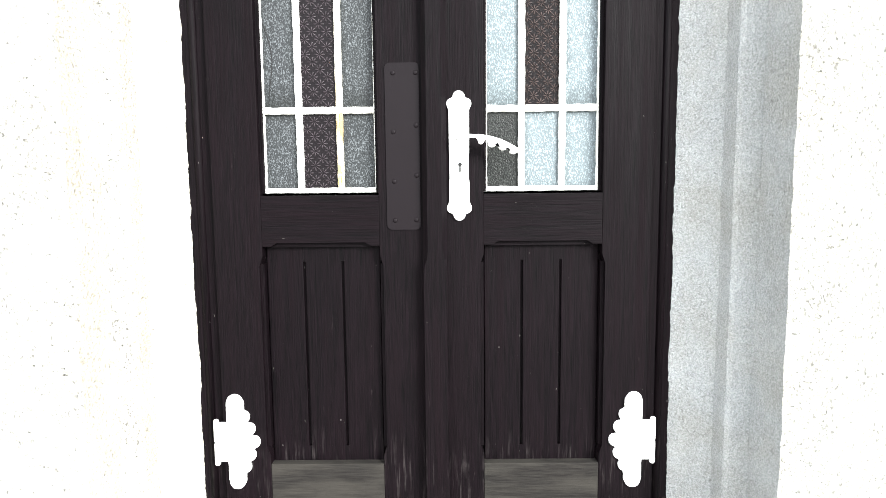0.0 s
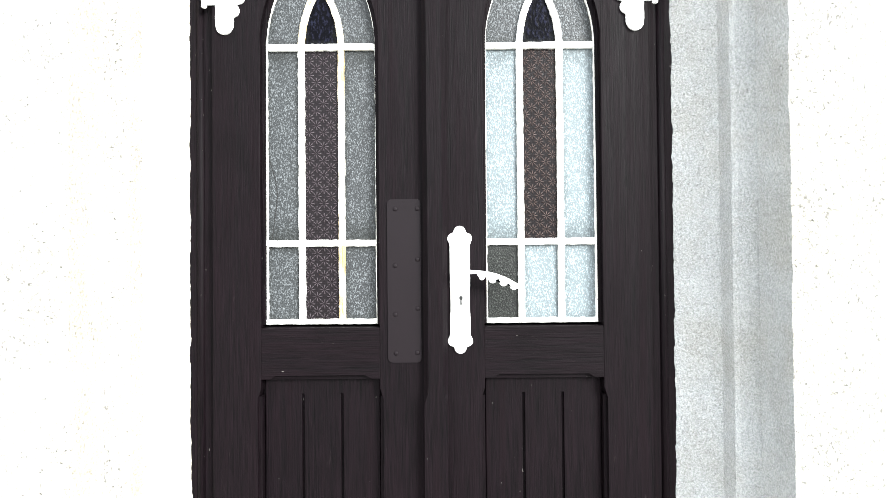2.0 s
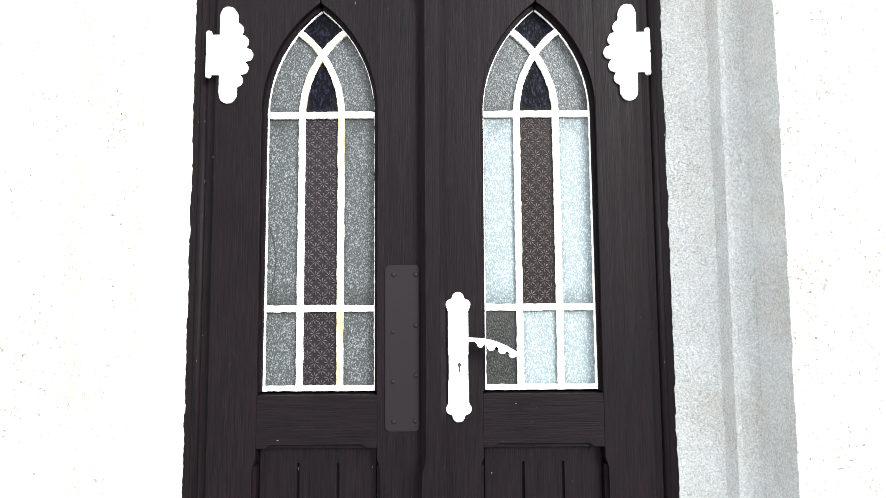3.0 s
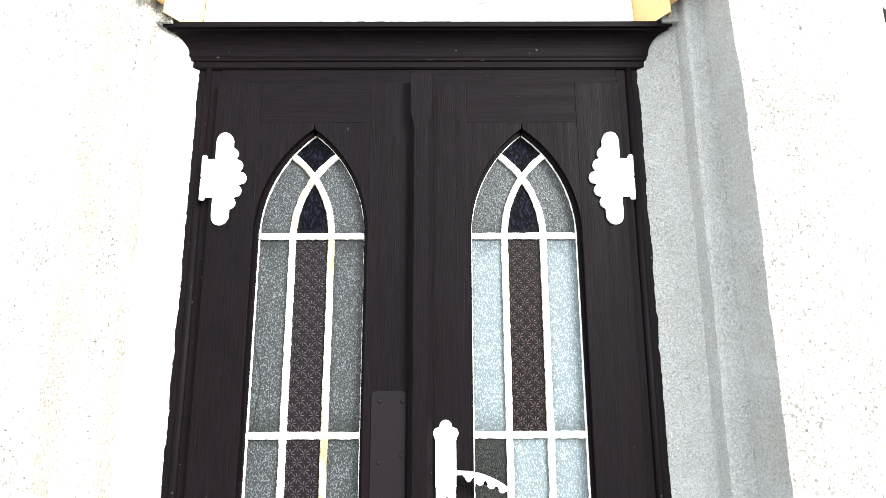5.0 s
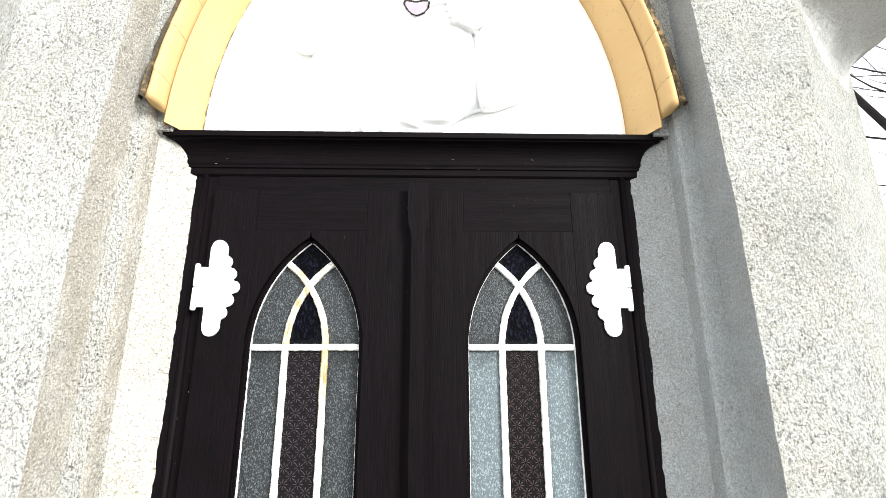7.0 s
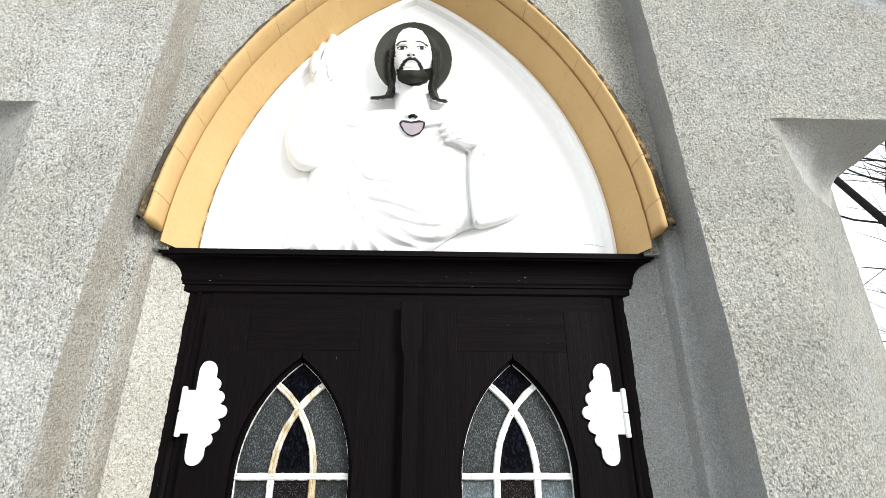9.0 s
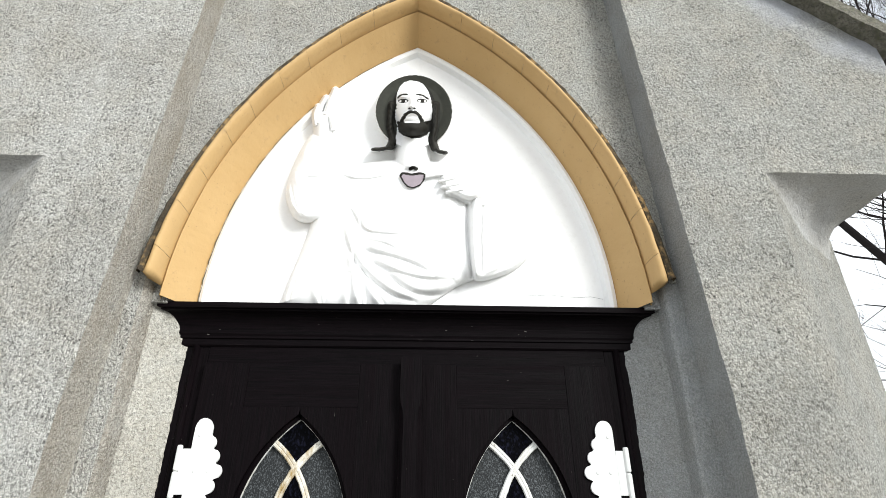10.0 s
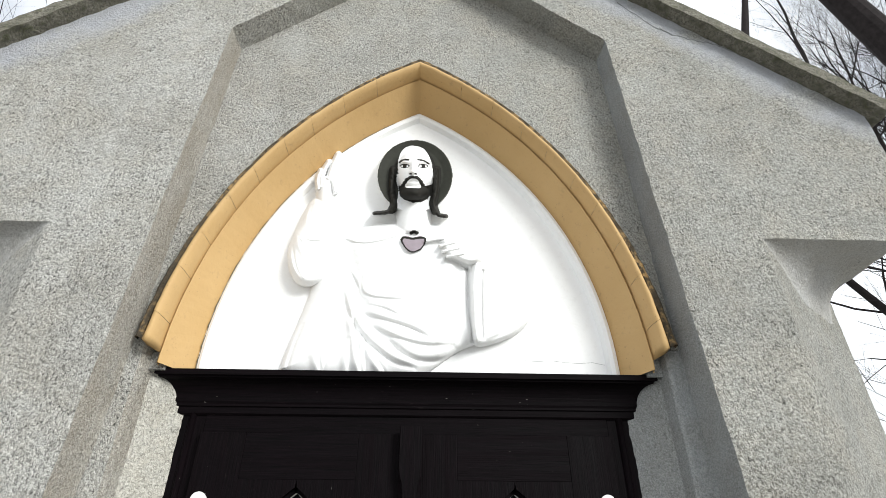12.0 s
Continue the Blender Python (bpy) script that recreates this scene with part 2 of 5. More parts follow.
def make_rosette(name, dark, light, pitch):
    """Dark glass pressed with a staggered pattern of small eight-petalled rosettes."""
    k = Nodes(name, 0.30)
    k.b.inputs["Specular IOR Level"].default_value = 0.1
    sep = k.n.new("ShaderNodeSeparateXYZ")
    k.l.new(k.pos, sep.inputs["Vector"])
    u, v = k.math('DIVIDE', sep.outputs["X"], pitch), k.math('DIVIDE', sep.outputs["Z"], pitch)

    def flower(du, dv):
        a = k.math('SUBTRACT', k.math('FRACT', k.math('ADD', u, du)), 0.5)
        b = k.math('SUBTRACT', k.math('FRACT', k.math('ADD', v, dv)), 0.5)
        r = k.math('SQRT', k.math('ADD', k.math('MULTIPLY', a, a), k.math('MULTIPLY', b, b)))
        ang = k.math('ARCTAN2', b, a)
        petal = k.ramp(k.math('COSINE', k.math('MULTIPLY', ang, 8.0)), -0.15, 0.9)
        ring = k.math('MULTIPLY', k.ramp(r, 0.05, 0.10), k.ramp(r, 0.36, 0.22))
        return k.math('MULTIPLY', petal, ring)

    f = k.math('MAXIMUM', flower(0.0, 0.0), flower(0.5, 0.5))
    bead = k.noise(300, 2)
    c = k.mix(k.math('MULTIPLY', f, k.ramp(k.noise(60, 3), 0.3, 0.7, 0.35, 1.0)), k.mix(k.noise(300, 2), tuple(v * 0.6 for v in dark), tuple(v * 1.5 for v in dark)), light)
    k.bump(k.math('ADD', f, k.math('MULTIPLY', bead, 0.4)), 0.8, 0.0025)
    return k.done(c)


PANE_STAR = make_rosette("violet_rosette_glass", (0.0052, 0.0038, 0.0046), (0.062, 0.050, 0.057), 0.036)
PANE_ROSE = make_rosette("brown_rosette_glass", (0.0040, 0.0029, 0.0032), (0.075, 0.053, 0.048), 0.034)


def make_plain(name, colour, rough=0.5, metal=0.0, vary=0.3, scale=40, shine=0.5):
    k = Nodes(name, rough, metal)
    k.b.inputs["Specular IOR Level"].default_value = shine
    n = k.noise(scale, 5, 0.6)
    c = k.mix(n, tuple(v * (1 - vary) for v in colour), tuple(min(1, v * (1 + vary)) for v in colour))
    k.bump(n, 0.3, 0.002)
    return k.done(c)


PLATE = make_plain("brown_painted_sheet_metal", (0.0051, 0.0034, 0.0044), 0.5, 0.0, 0.15, 18, 0.10)
BLACK = make_plain("black_void", (0.006, 0.006, 0.006), 0.9)
BARK = make_plain("dark_wet_bark", (0.026, 0.022, 0.022), 0.9, 0.0, 0.7, 14, 0.1)
ROOF = make_plain("dark_roof_felt", (0.06, 0.06, 0.062), 0.9, 0.0, 0.3, 12)
INSIDE = make_plain("dim_inner_limewash", (0.25, 0.24, 0.22), 0.9)
GROUND = make_plain("pale_trodden_gravel", (0.30, 0.295, 0.275), 0.95, 0.0, 0.5, 5)
STEP = make_plain("worn_stone_step", (0.26, 0.25, 0.23), 0.85, 0.0, 0.25, 30)
HAIR = make_plain("dark_brown_statue_paint", (0.016, 0.015, 0.012), 0.7, 0.0, 0.5, 60, 0.2)
HALO = make_plain("grey_brown_statue_paint", (0.030, 0.031, 0.024), 0.7, 0.0, 0.45, 40, 0.2)
HEART = make_plain("faded_rose_statue_paint", (0.30, 0.25, 0.28), 0.5, 0.0, 0.2, 60)


# ---------------- building helpers ----------------
def link(name, bm, mat, smooth=False):
    me = bpy.data.meshes.new(name)
    bmesh.ops.recalc_face_normals(bm, faces=bm.faces)
    bm.to_mesh(me)
    bm.free()
    for m in (mat if isinstance(mat, (list, tuple)) else [mat]):
        me.materials.append(m)
    if smooth:
        me.shade_smooth()
    return new(name, me)


def part(name, bm, mat, parent, label="", smooth=False):
    """One mesh, in world places, under a thing or a part."""
    ob = link(name, bm, mat, smooth)
    ob.parent = parent
    ob.matrix_parent_inverse = Matrix.Translation(parent.location).inverted()
    return tagged(ob, label)


def thing(name, at, label, category, kind="", group=""):
    ob = new(name)
    ob.empty_display_size = 0.1
    ob.location = at
    return tagged(ob, label, category, group, kind)


def box(bm, x0, x1, y0, y1, z0, z1, bevel=0.0):
    m = Matrix.Translation(((x0 + x1) / 2, (y0 + y1) / 2, (z0 + z1) / 2)) @ Matrix.Diagonal((abs(x1 - x0), abs(y1 - y0), abs(z1 - z0), 1))
    made = bmesh.ops.create_cube(bm, size=1, matrix=m)["verts"]
    if bevel:
        edges = list({e for v in made for e in v.link_edges})
        bmesh.ops.bevel(bm, geom=edges, offset=bevel, segments=2, profile=0.6, affect='EDGES')
    return bm


def boxed(*a, **k):
    return box(bmesh.new(), *a, **k)


def prism(bm, pts, y0, y1, bevel=0.0):
    """A slab with the outline pts in x and z, from y0 (front) to y1."""
    front = [bm.verts.new((x, y0, z)) for x, z in pts]
    back = [bm.verts.new((x, y1, z)) for x, z in pts]
    f = bm.faces.new(front)
    bm.faces.new(back[::-1])
    n = len(pts)
    for i in range(n):
        bm.faces.new((front[i], back[i], back[(i + 1) % n], front[(i + 1) % n]))
    if bevel:
        bmesh.ops.bevel(bm, geom=list(f.edges), offset=bevel, segments=2, profile=0.6, affect='EDGES')
    return bm


def ribbon(bm, pts, width, y0, y1, crown=0.0):
    """A bar that follows the line pts in x and z; its face stands crown further out along the middle."""
    rows = []
    for i, (x, z) in enumerate(pts):
        a, b = pts[max(i - 1, 0)], pts[min(i + 1, len(pts) - 1)]
        d = Vector((b[0] - a[0], b[1] - a[1])).normalized()
        nx, nz = -d.y * width / 2, d.x * width / 2
        rows.append([bm.verts.new(p) for p in ((x + nx, y1, z + nz), (x + nx, y0, z + nz), (x + nx * .4, y0 - crown, z + nz * .4),
                                               (x - nx * .4, y0 - crown, z - nz * .4), (x - nx, y0, z - nz), (x - nx, y1, z - nz))])
    for r, s in zip(rows, rows[1:]):
        for j in range(6):
            bm.faces.new((r[j], r[(j + 1) % 6], s[(j + 1) % 6], s[j]))
    bm.faces.new(rows[0])
    bm.faces.new(rows[-1][::-1])
    return bm


def arc(cx, cz, r, a0, a1, n):
    """Points of a circle in x and z, from angle a0 to a1 in radians."""
    return [(cx + r * math.cos(a0 + (a1 - a0) * i / n), cz + r * math.sin(a0 + (a1 - a0) * i / n)) for i in range(n + 1)]


def weather(bm, size, amount, scale=14.0):
    """Cuts long edges down to size and makes the surface slightly uneven."""
    bmesh.ops.remove_doubles(bm, verts=bm.verts, dist=1e-5)
    bmesh.ops.triangulate(bm, faces=bm.faces)
    for _ in range(9):
        long = [e for e in bm.edges if e.calc_length() > size]
        if not long:
            break
        bmesh.ops.subdivide_edges(bm, edges=long, cuts=1)
        bmesh.ops.triangulate(bm, faces=[f for f in bm.faces if len(f.verts) > 3])
    for v in bm.verts:
        p = v.co * scale
        v.co += amount * (noise.noise_vector(p) + 0.5 * noise.noise_vector(p * 3.1))
    return bm


def face(bm, pts):
    return bm.faces.new([bm.verts.new(p) for p in pts])


# ---------------- the chapel front ----------------
Y_FRONT, Y_RECESS, Y_TYMP = -0.218, -0.116, 0.0
Z_STOP = 2.574              # top of the chamfered corners
SIDE, CH_X, CH_Y = 1.412, 1.015, 0.105
LIP = 0.022                # overhang of the soffit past the chamfer's outer edge
GABLE_SIDE = 1.54          # half the width of the gable over the flared corners
GAB_X, GAB_Z, GAB_S = -0.075, 4.562, 0.867    # crown and fall of the gable's coping
REC_TOP = 3.462


def recess_edge(z):
    """Half the width of the stepped recess."""
    return 0.764 if z < 1.9 else 0.764 - 0.071 * (z - 1.9) / (REC_TOP - 1.9)


def recess_back(z):
    """Half the width of the recess at its back; its sides splay low down."""
    return recess_edge(z) - 0.004 - 0.008 * min(1.0, max(0.0, (REC_TOP - z) / 1.1))


def build_front():
    """The whole plastered front: gable, sides and soffit of the recess, and the chamfered corners with their coved stops.
    The corners' front edges are sharp under the stop and rounded off lower down."""
    bm = bmesh.new()
    crown = GAB_Z - 0.05
    z0 = Z_STOP - 0.20
    flare = GABLE_SIDE - SIDE
    for s, side in ((1, SIDE), (-1, SIDE + 2 * abs(GAB_X))):
        A, C = Vector((CH_X, Y_FRONT)), Vector((side, CH_Y))
        along = C - A
        length = along.length
        t = along / length
        out = Vector((t.y, -t.x))
        zs = [z0 * i / 40 for i in range(41)]
        rows, steps_xy = [], []
        for z in zs + [Z_STOP]:
            r = 0.30 * min(1.0, max(0.0, (z0 - z) / 0.7)) ** 1.3
            e = recess_edge(z)
            row = [Vector((e + (CH_X - r * 0.55 - e) * i / 8, Y_FRONT)) for i in range(9)]
            if z < Z_STOP:
                p0, p2 = row[-1], A + t * (r * 0.55)
                row += [p0 * (1 - q) ** 2 + A * 2 * q * (1 - q) + p2 * q * q for q in [i / 8 for i in range(1, 8)]]
                row += [p2 + (C - p2) * i / 32 for i in range(33)]
            rows.append([bm.verts.new((s * p.x, p.y, z)) for p in row])
            steps_xy.append((z, bm.verts.new((s * recess_back(z), Y_RECESS, z))))
        for a, b in zip(rows, rows[1:]):
            for i in range(min(len(a), len(b)) - 1):
                bm.faces.new((a[i], a[i + 1], b[i + 1], b[i]))
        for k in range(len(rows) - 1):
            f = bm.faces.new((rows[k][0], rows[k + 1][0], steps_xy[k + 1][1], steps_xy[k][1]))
            # both recess sides get darker plasters, with their shade in the colour
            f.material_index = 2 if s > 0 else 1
        # the stop: each upright cut runs up the chamfer, round the cove and out under the soffit
        cols = []
        for i in range(33):
            u = i / 32
            base = A + along * u
            w = min((base.y - Y_FRONT) / -out.y, (side + LIP - base.x) / out.x)
            r = min(0.15, w * 0.94)
            col = [(base, z0), (base, Z_STOP - r)]
            for k in range(1, 9):
                a = k / 8 * math.pi / 2
                col.append((base + out * r * (1 - math.cos(a)), Z_STOP - r + r * math.sin(a)))
            col.append((base + out * w, Z_STOP))
            cols.append([bm.verts.new((s * p.x, p.y, z)) for p, z in col])
        for a, b in zip(cols, cols[1:]):
            for i in range(len(a) - 1):
                bm.faces.new((a[i], a[i + 1], b[i + 1], b[i])).material_index = 3 if i else 0
        # gable above the stop, in one piece to the middle
        under = [c[-1] for c in cols if c[-1].co.y < Y_FRONT + 1e-4]
        top = crown - GAB_S * (GABLE_SIDE - GAB_X)
        rim = list(rows[-1]) + [bm.verts.new(v.co) for v in under] + [bm.verts.new((s * (side + LIP), Y_FRONT, Z_STOP)), bm.verts.new((s * (side + flare), Y_FRONT, Z_STOP + 0.1)), bm.verts.new((s * (side + flare), Y_FRONT, top)), bm.verts.new((GAB_X, Y_FRONT, crown)),
                                                       bm.verts.new((0, Y_FRONT, 4.09)), bm.verts.new((s * recess_edge(REC_TOP), Y_FRONT, REC_TOP))]
        clean = [v for i, v in enumerate(rim) if (v.co - rim[i - 1].co).length > 1e-4]
        bm.faces.new(clean)
        e, eb = recess_edge(REC_TOP), recess_back(REC_TOP)
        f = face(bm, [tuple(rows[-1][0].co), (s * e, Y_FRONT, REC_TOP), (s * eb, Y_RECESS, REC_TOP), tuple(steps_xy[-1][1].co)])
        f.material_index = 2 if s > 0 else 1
        face(bm, [(s * e, Y_FRONT, REC_TOP), (0, Y_FRONT, 4.09), (0, Y_RECESS, 4.09), (s * eb, Y_RECESS, REC_TOP)])
        face(bm, [(s * (side + LIP), Y_FRONT, Z_STOP), (s * (side + LIP), CH_Y + 0.02, Z_STOP), (s * (side + flare), CH_Y + 0.02, Z_STOP + 0.1), (s * (side + flare), Y_FRONT, Z_STOP + 0.1)])
        face(bm, [(s * (side + flare), Y_FRONT, Z_STOP + 0.1), (s * (side + flare), CH_Y + 0.02, Z_STOP + 0.1), (s * (side + flare), CH_Y + 0.02, top), (s * (side + flare), Y_FRONT, top)])
    bmesh.ops.remove_doubles(bm, verts=bm.verts, dist=2e-4)
    bmesh.ops.dissolve_degenerate(bm, dist=1e-4, edges=bm.edges)
    return weather(bm, 0.032, 0.003, 24)


def arch_right(cx, cz, r, n, z_low):
    """The right half of a pointed arch, from z_low to the crown at x = 0."""
    return arc(cx, cz, r, math.asin((z_low - cz) / r), math.acos(-cx / r), n)


OUTER = (-0.732, 2.149, 1.45)
INNER = (-0.564, 2.238, 1.162)


def build_recess():
    """Recess plane round the arch, and the stepped jambs under it."""
    bm = bmesh.new()
    for s in (1, -1):
        pts = [(x - 0.02, z) for x, z in arch_right(*OUTER, 24, 2.262)]
        pts[-1] = (0.0, pts[-1][1])
        zs = [2.262 + (Z_STOP - 2.262) * i / 6 for i in range(6)] + [Z_STOP + (REC_TOP - Z_STOP) * i / 12 for i in range(12)]
        zs += [REC_TOP + (4.09 - REC_TOP) * i / 6 for i in range(7)]
        edge = [(recess_back(z) + 0.012 if z <= REC_TOP else 0.012 + recess_back(REC_TOP) * (4.09 - z) / (4.09 - REC_TOP), z) for z in zs]
        edge[-1] = (0.0, 4.12)
        a = [bm.verts.new((s * x, Y_RECESS, z)) for x, z in pts]
        b = [bm.verts.new((s * x, Y_RECESS, z)) for x, z in edge]
        for i in range(24):
            bm.faces.new((a[i], b[i], b[i + 1], a[i + 1]))
    return weather(bm, 0.03, 0.003, 24)


def build_jamb(s):
    """Plan from the recess plane to the door frame, run up to the springing."""
    bm = bmesh.new()
    plan = [(recess_back(0) + 0.012, Y_RECESS), (0.706, Y_RECESS), (0.697, Y_RECESS + 0.008), (0.690, -0.066), (0.601, -0.012), (0.588, 0.016)]
    for (x0, y0), (x1, y1) in zip(plan, plan[1:]):
        top0 = top1 = 2.262
        if y1 > -0.06:
            top0 = top1 = 2.215
        f = face(bm, [(s * x0, y0, 0), (s * x1, y1, 0), (s * x1, y1, top1), (s * x0, y0, top0)])
        # left jamb by facing: step in shaded tan, splay in lit cream
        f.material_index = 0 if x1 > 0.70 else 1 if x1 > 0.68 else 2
    face(bm, [(s * recess_back(2.262), Y_RECESS, 2.262), (s * 0.706, Y_RECESS, 2.262), (s * 0.69, -0.066, 2.262), (s * 0.69, -0.05, 2.262), (s * recess_back(2.262), -0.05, 2.262)])
    weather(bm, 0.016, 0.0018, 14)
    for v in bm.verts:
        if v.co.y > -0.018:
            v.co.x -= s * (0.007 * max(0.0, noise.noise(v.co * 5)) + 0.002 * noise.noise(v.co * 38) + 0.002 * noise.noise(v.co * 90))
    made = boxed(*sorted((s * 0.652, s * 0.70)), -0.082, 0.02, 2.200, 2.264)
    weather(made, 0.02, 0.003, 22)
    me = bpy.data.meshes.new("springer")
    made.to_mesh(me)
    bm.from_mesh(me)
    bpy.data.meshes.remove(me)
    return bm


LEFT_SIDE = SIDE + 2 * abs(GAB_X)
EAVE = GAB_Z - 0.05 - GAB_S * (GABLE_SIDE - GAB_X)
wall_front = tagged(link("wall_front", build_front(), [PLASTER, PLASTER_TAN, JAMB, PLASTER_STOP]), "grey roughcast plaster gable wall with a stepped recess", "wall", kind="structure")
part("recess_wall", build_recess(), PLASTER, wall_front)
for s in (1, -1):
    part("door_jamb", build_jamb(s), [PLASTER, PLASTER_TAN, PLASTER_CREAM] if s < 0 else JAMB, wall_front, "yellowed roughcast door jamb with painted light and shade" if s < 0 else "grey stepped plaster door jamb with painted shade")
bm = bmesh.new()
box(bm, 0.60, 0.80, 0.01, 0.2, 0, 2.2)
box(bm, -0.80, -0.60, 0.01, 0.2, 0, 2.2)
box(bm, -0.80, 0.80, 0.055, 0.2, 2.205, 3.6)
part("wall_core", bm, INSIDE, wall_front)

# side walls, back wall, roof
wall_east = tagged(link("wall_east", boxed(SIDE - 0.25, SIDE, CH_Y, 3.4, 0, EAVE), PLASTER), "grey roughcast plaster side wall of the chapel", "wall", kind="structure")
wall_west = tagged(link("wall_west", boxed(-LEFT_SIDE, -LEFT_SIDE + 0.25, CH_Y, 3.4, 0, EAVE), PLASTER), "grey roughcast plaster side wall of the chapel", "wall", kind="structure")
bm = bmesh.new()
prism(bm, [(-LEFT_SIDE + 0.25, 0), (SIDE - 0.25, 0), (SIDE - 0.25, EAVE), (GAB_X, GAB_Z - 0.2), (-LEFT_SIDE + 0.25, EAVE)], 3.15, 3.4)
wall_back = tagged(link("wall_north", bm, PLASTER), "grey plaster back gable of the chapel", "wall", kind="structure")
bm = bmesh.new()
prism(bm, [(0.80, 0), (1.05, 0), (1.05, 2.5), (0.80, 2.5)], 0.0, 0.2)
prism(bm, [(-1.05, 0), (-0.80, 0), (-0.80, 2.5), (-1.05, 2.5)], 0.0, 0.2)
prism(bm, [(-LEFT_SIDE + 0.01, 2.6), (SIDE - 0.01, 2.6), (SIDE - 0.01, EAVE - 0.02), (GAB_X, GAB_Z - 0.12), (-LEFT_SIDE + 0.01, EAVE - 0.02)], 0.06, 0.22)
part("wall_core", bm, INSIDE, wall_front)


def build_coping(s):
    """A weathered slab down one slope of the gable, standing out over wall and eave."""
    bm = bmesh.new()
    end = (GABLE_SIDE - GAB_X) + 0.055
    x1, z1 = GAB_X + s * end, GAB_Z - GAB_S * end
    prism(bm, [(GAB_X, GAB_Z), (x1, z1), (x1 - s * 0.02, z1 - 0.05), (GAB_X, GAB_Z - 0.052)], -0.272, 0.12)
    return weather(bm, 0.03, 0.004, 22)


coping = thing("gable_coping", (GAB_X, -0.07, GAB_Z - 0.05), "weathered mossy grey concrete coping on the gable", "coping", "structure")
for s in (1, -1):
    part("coping_slab", build_coping(s), STONE, coping)
bm = bmesh.new()
rng = random.Random(4)
line = []
for i in range(46):
    x = 0.78 + 0.42 * i / 45
    line.append((x, GAB_Z - GAB_S * (x - GAB_X) - 0.115 - 0.05 * math.sin(i * 0.11) + rng.uniform(-0.006, 0.006)))
ribbon(bm, line, 0.0022, Y_FRONT - 0.002, Y_FRONT + 0.004)
part("plaster_crack", bm, JAMB, wall_front, "ragged crack line in the plaster under the coping")
roof = thing("roof", (GAB_X, 1.7, GAB_Z - 0.2), "dark roof of the chapel behind the gable", "roof", "structure")
for s in (1, -1):
    bm = bmesh.new()
    end = GABLE_SIDE - GAB_X
    prism(bm, [(GAB_X, GAB_Z - 0.12), (GAB_X + s * end, GAB_Z - 0.12 - GAB_S * end), (GAB_X + s * end, GAB_Z - 0.18 - GAB_S * end), (GAB_X, GAB_Z - 0.18)], 0.22, 3.45)
    part("roof_slope", bm, ROOF, roof)
floor = tagged(link("floor", boxed(-1.4, 1.3, 0.25, 3.1, -0.02, 0.012), STEP), "plain stone floor inside the chapel", "floor", kind="structure")
ground = tagged(link("ground", boxed(-400, 400, -400, 400, -0.4, -0.16), GROUND), "pale trodden gravel round the chapel", "ground", kind="structure")
step = tagged(link("door_step", boxed(-0.95, 0.95, -0.62, 0.25, -0.18, -0.002, bevel=0.012), STEP), "worn grey stone step before the door", "step", kind="structure")
bm = bmesh.new()
box(bm, -LEFT_SIDE - 0.03, SIDE + 0.03, -0.19, 3.42, -0.3, -0.004)
part("plinth", bm, PLASTER, wall_front)

# ---------------- arch and tympanum ----------------
arch = thing("pointed_arch", (0, Y_RECESS, 2.21), "ochre painted pointed arch moulding over the door", "arch", "structure")


def sweep(bm, rail_a, rail_b, section, s):
    """Runs a section between two rails in x and z; section rows: share of the way from rail a to rail b, y."""
    rows = []
    for (ax, az), (bx, bz) in zip(rail_a, rail_b):
        rows.append([bm.verts.new((s * (ax + (bx - ax) * q), y, az + (bz - az) * q)) for q, y in section])
    for a, b in zip(rows, rows[1:]):
        for i in range(len(section) - 1):
            bm.faces.new((a[i], a[i + 1], b[i + 1], b[i]))
    return rows


N_ARC = 66
rail_out = arch_right(*OUTER, N_ARC, 2.262)
rail_in = arch_right(*INNER, N_ARC, 2.209)
rail_band = arch_right(*OUTER, N_ARC, 2.209)
rail_band[-1] = (0.0, rail_band[-1][1])
rail_out[-1], rail_in[-1] = (0.0, rail_out[-1][1]), (0.0, rail_in[-1][1])
EDGE = [(-0.11, Y_RECESS + 0.004), (-0.10, Y_RECESS - 0.022), (-0.02, Y_RECESS - 0.034), (0.10, Y_RECESS - 0.032), (0.125, Y_RECESS + 0.004)]
ROLL = [(0.105, Y_RECESS + 0.004), (0.115, Y_RECESS - 0.012)]
ROLL += [(0.115 + 0.29 * (0.5 - 0.5 * math.cos(math.pi * i / 9)), Y_RECESS - 0.012 - 0.040 * math.sin(math.pi * i / 9)) for i in range(1, 10)]
ROLL += [(0.415, Y_RECESS + 0.026), (0.44, Y_RECESS + 0.03)]
BAND = [(0.40, Y_RECESS + 0.028), (0.445, Y_RECESS + 0.026), (0.455, Y_RECESS + 0.006), (0.48, Y_RECESS + 0.004), (0.72, Y_RECESS + 0.056), (1.0, Y_TYMP - 0.004), (1.0, Y_TYMP + 0.02)]
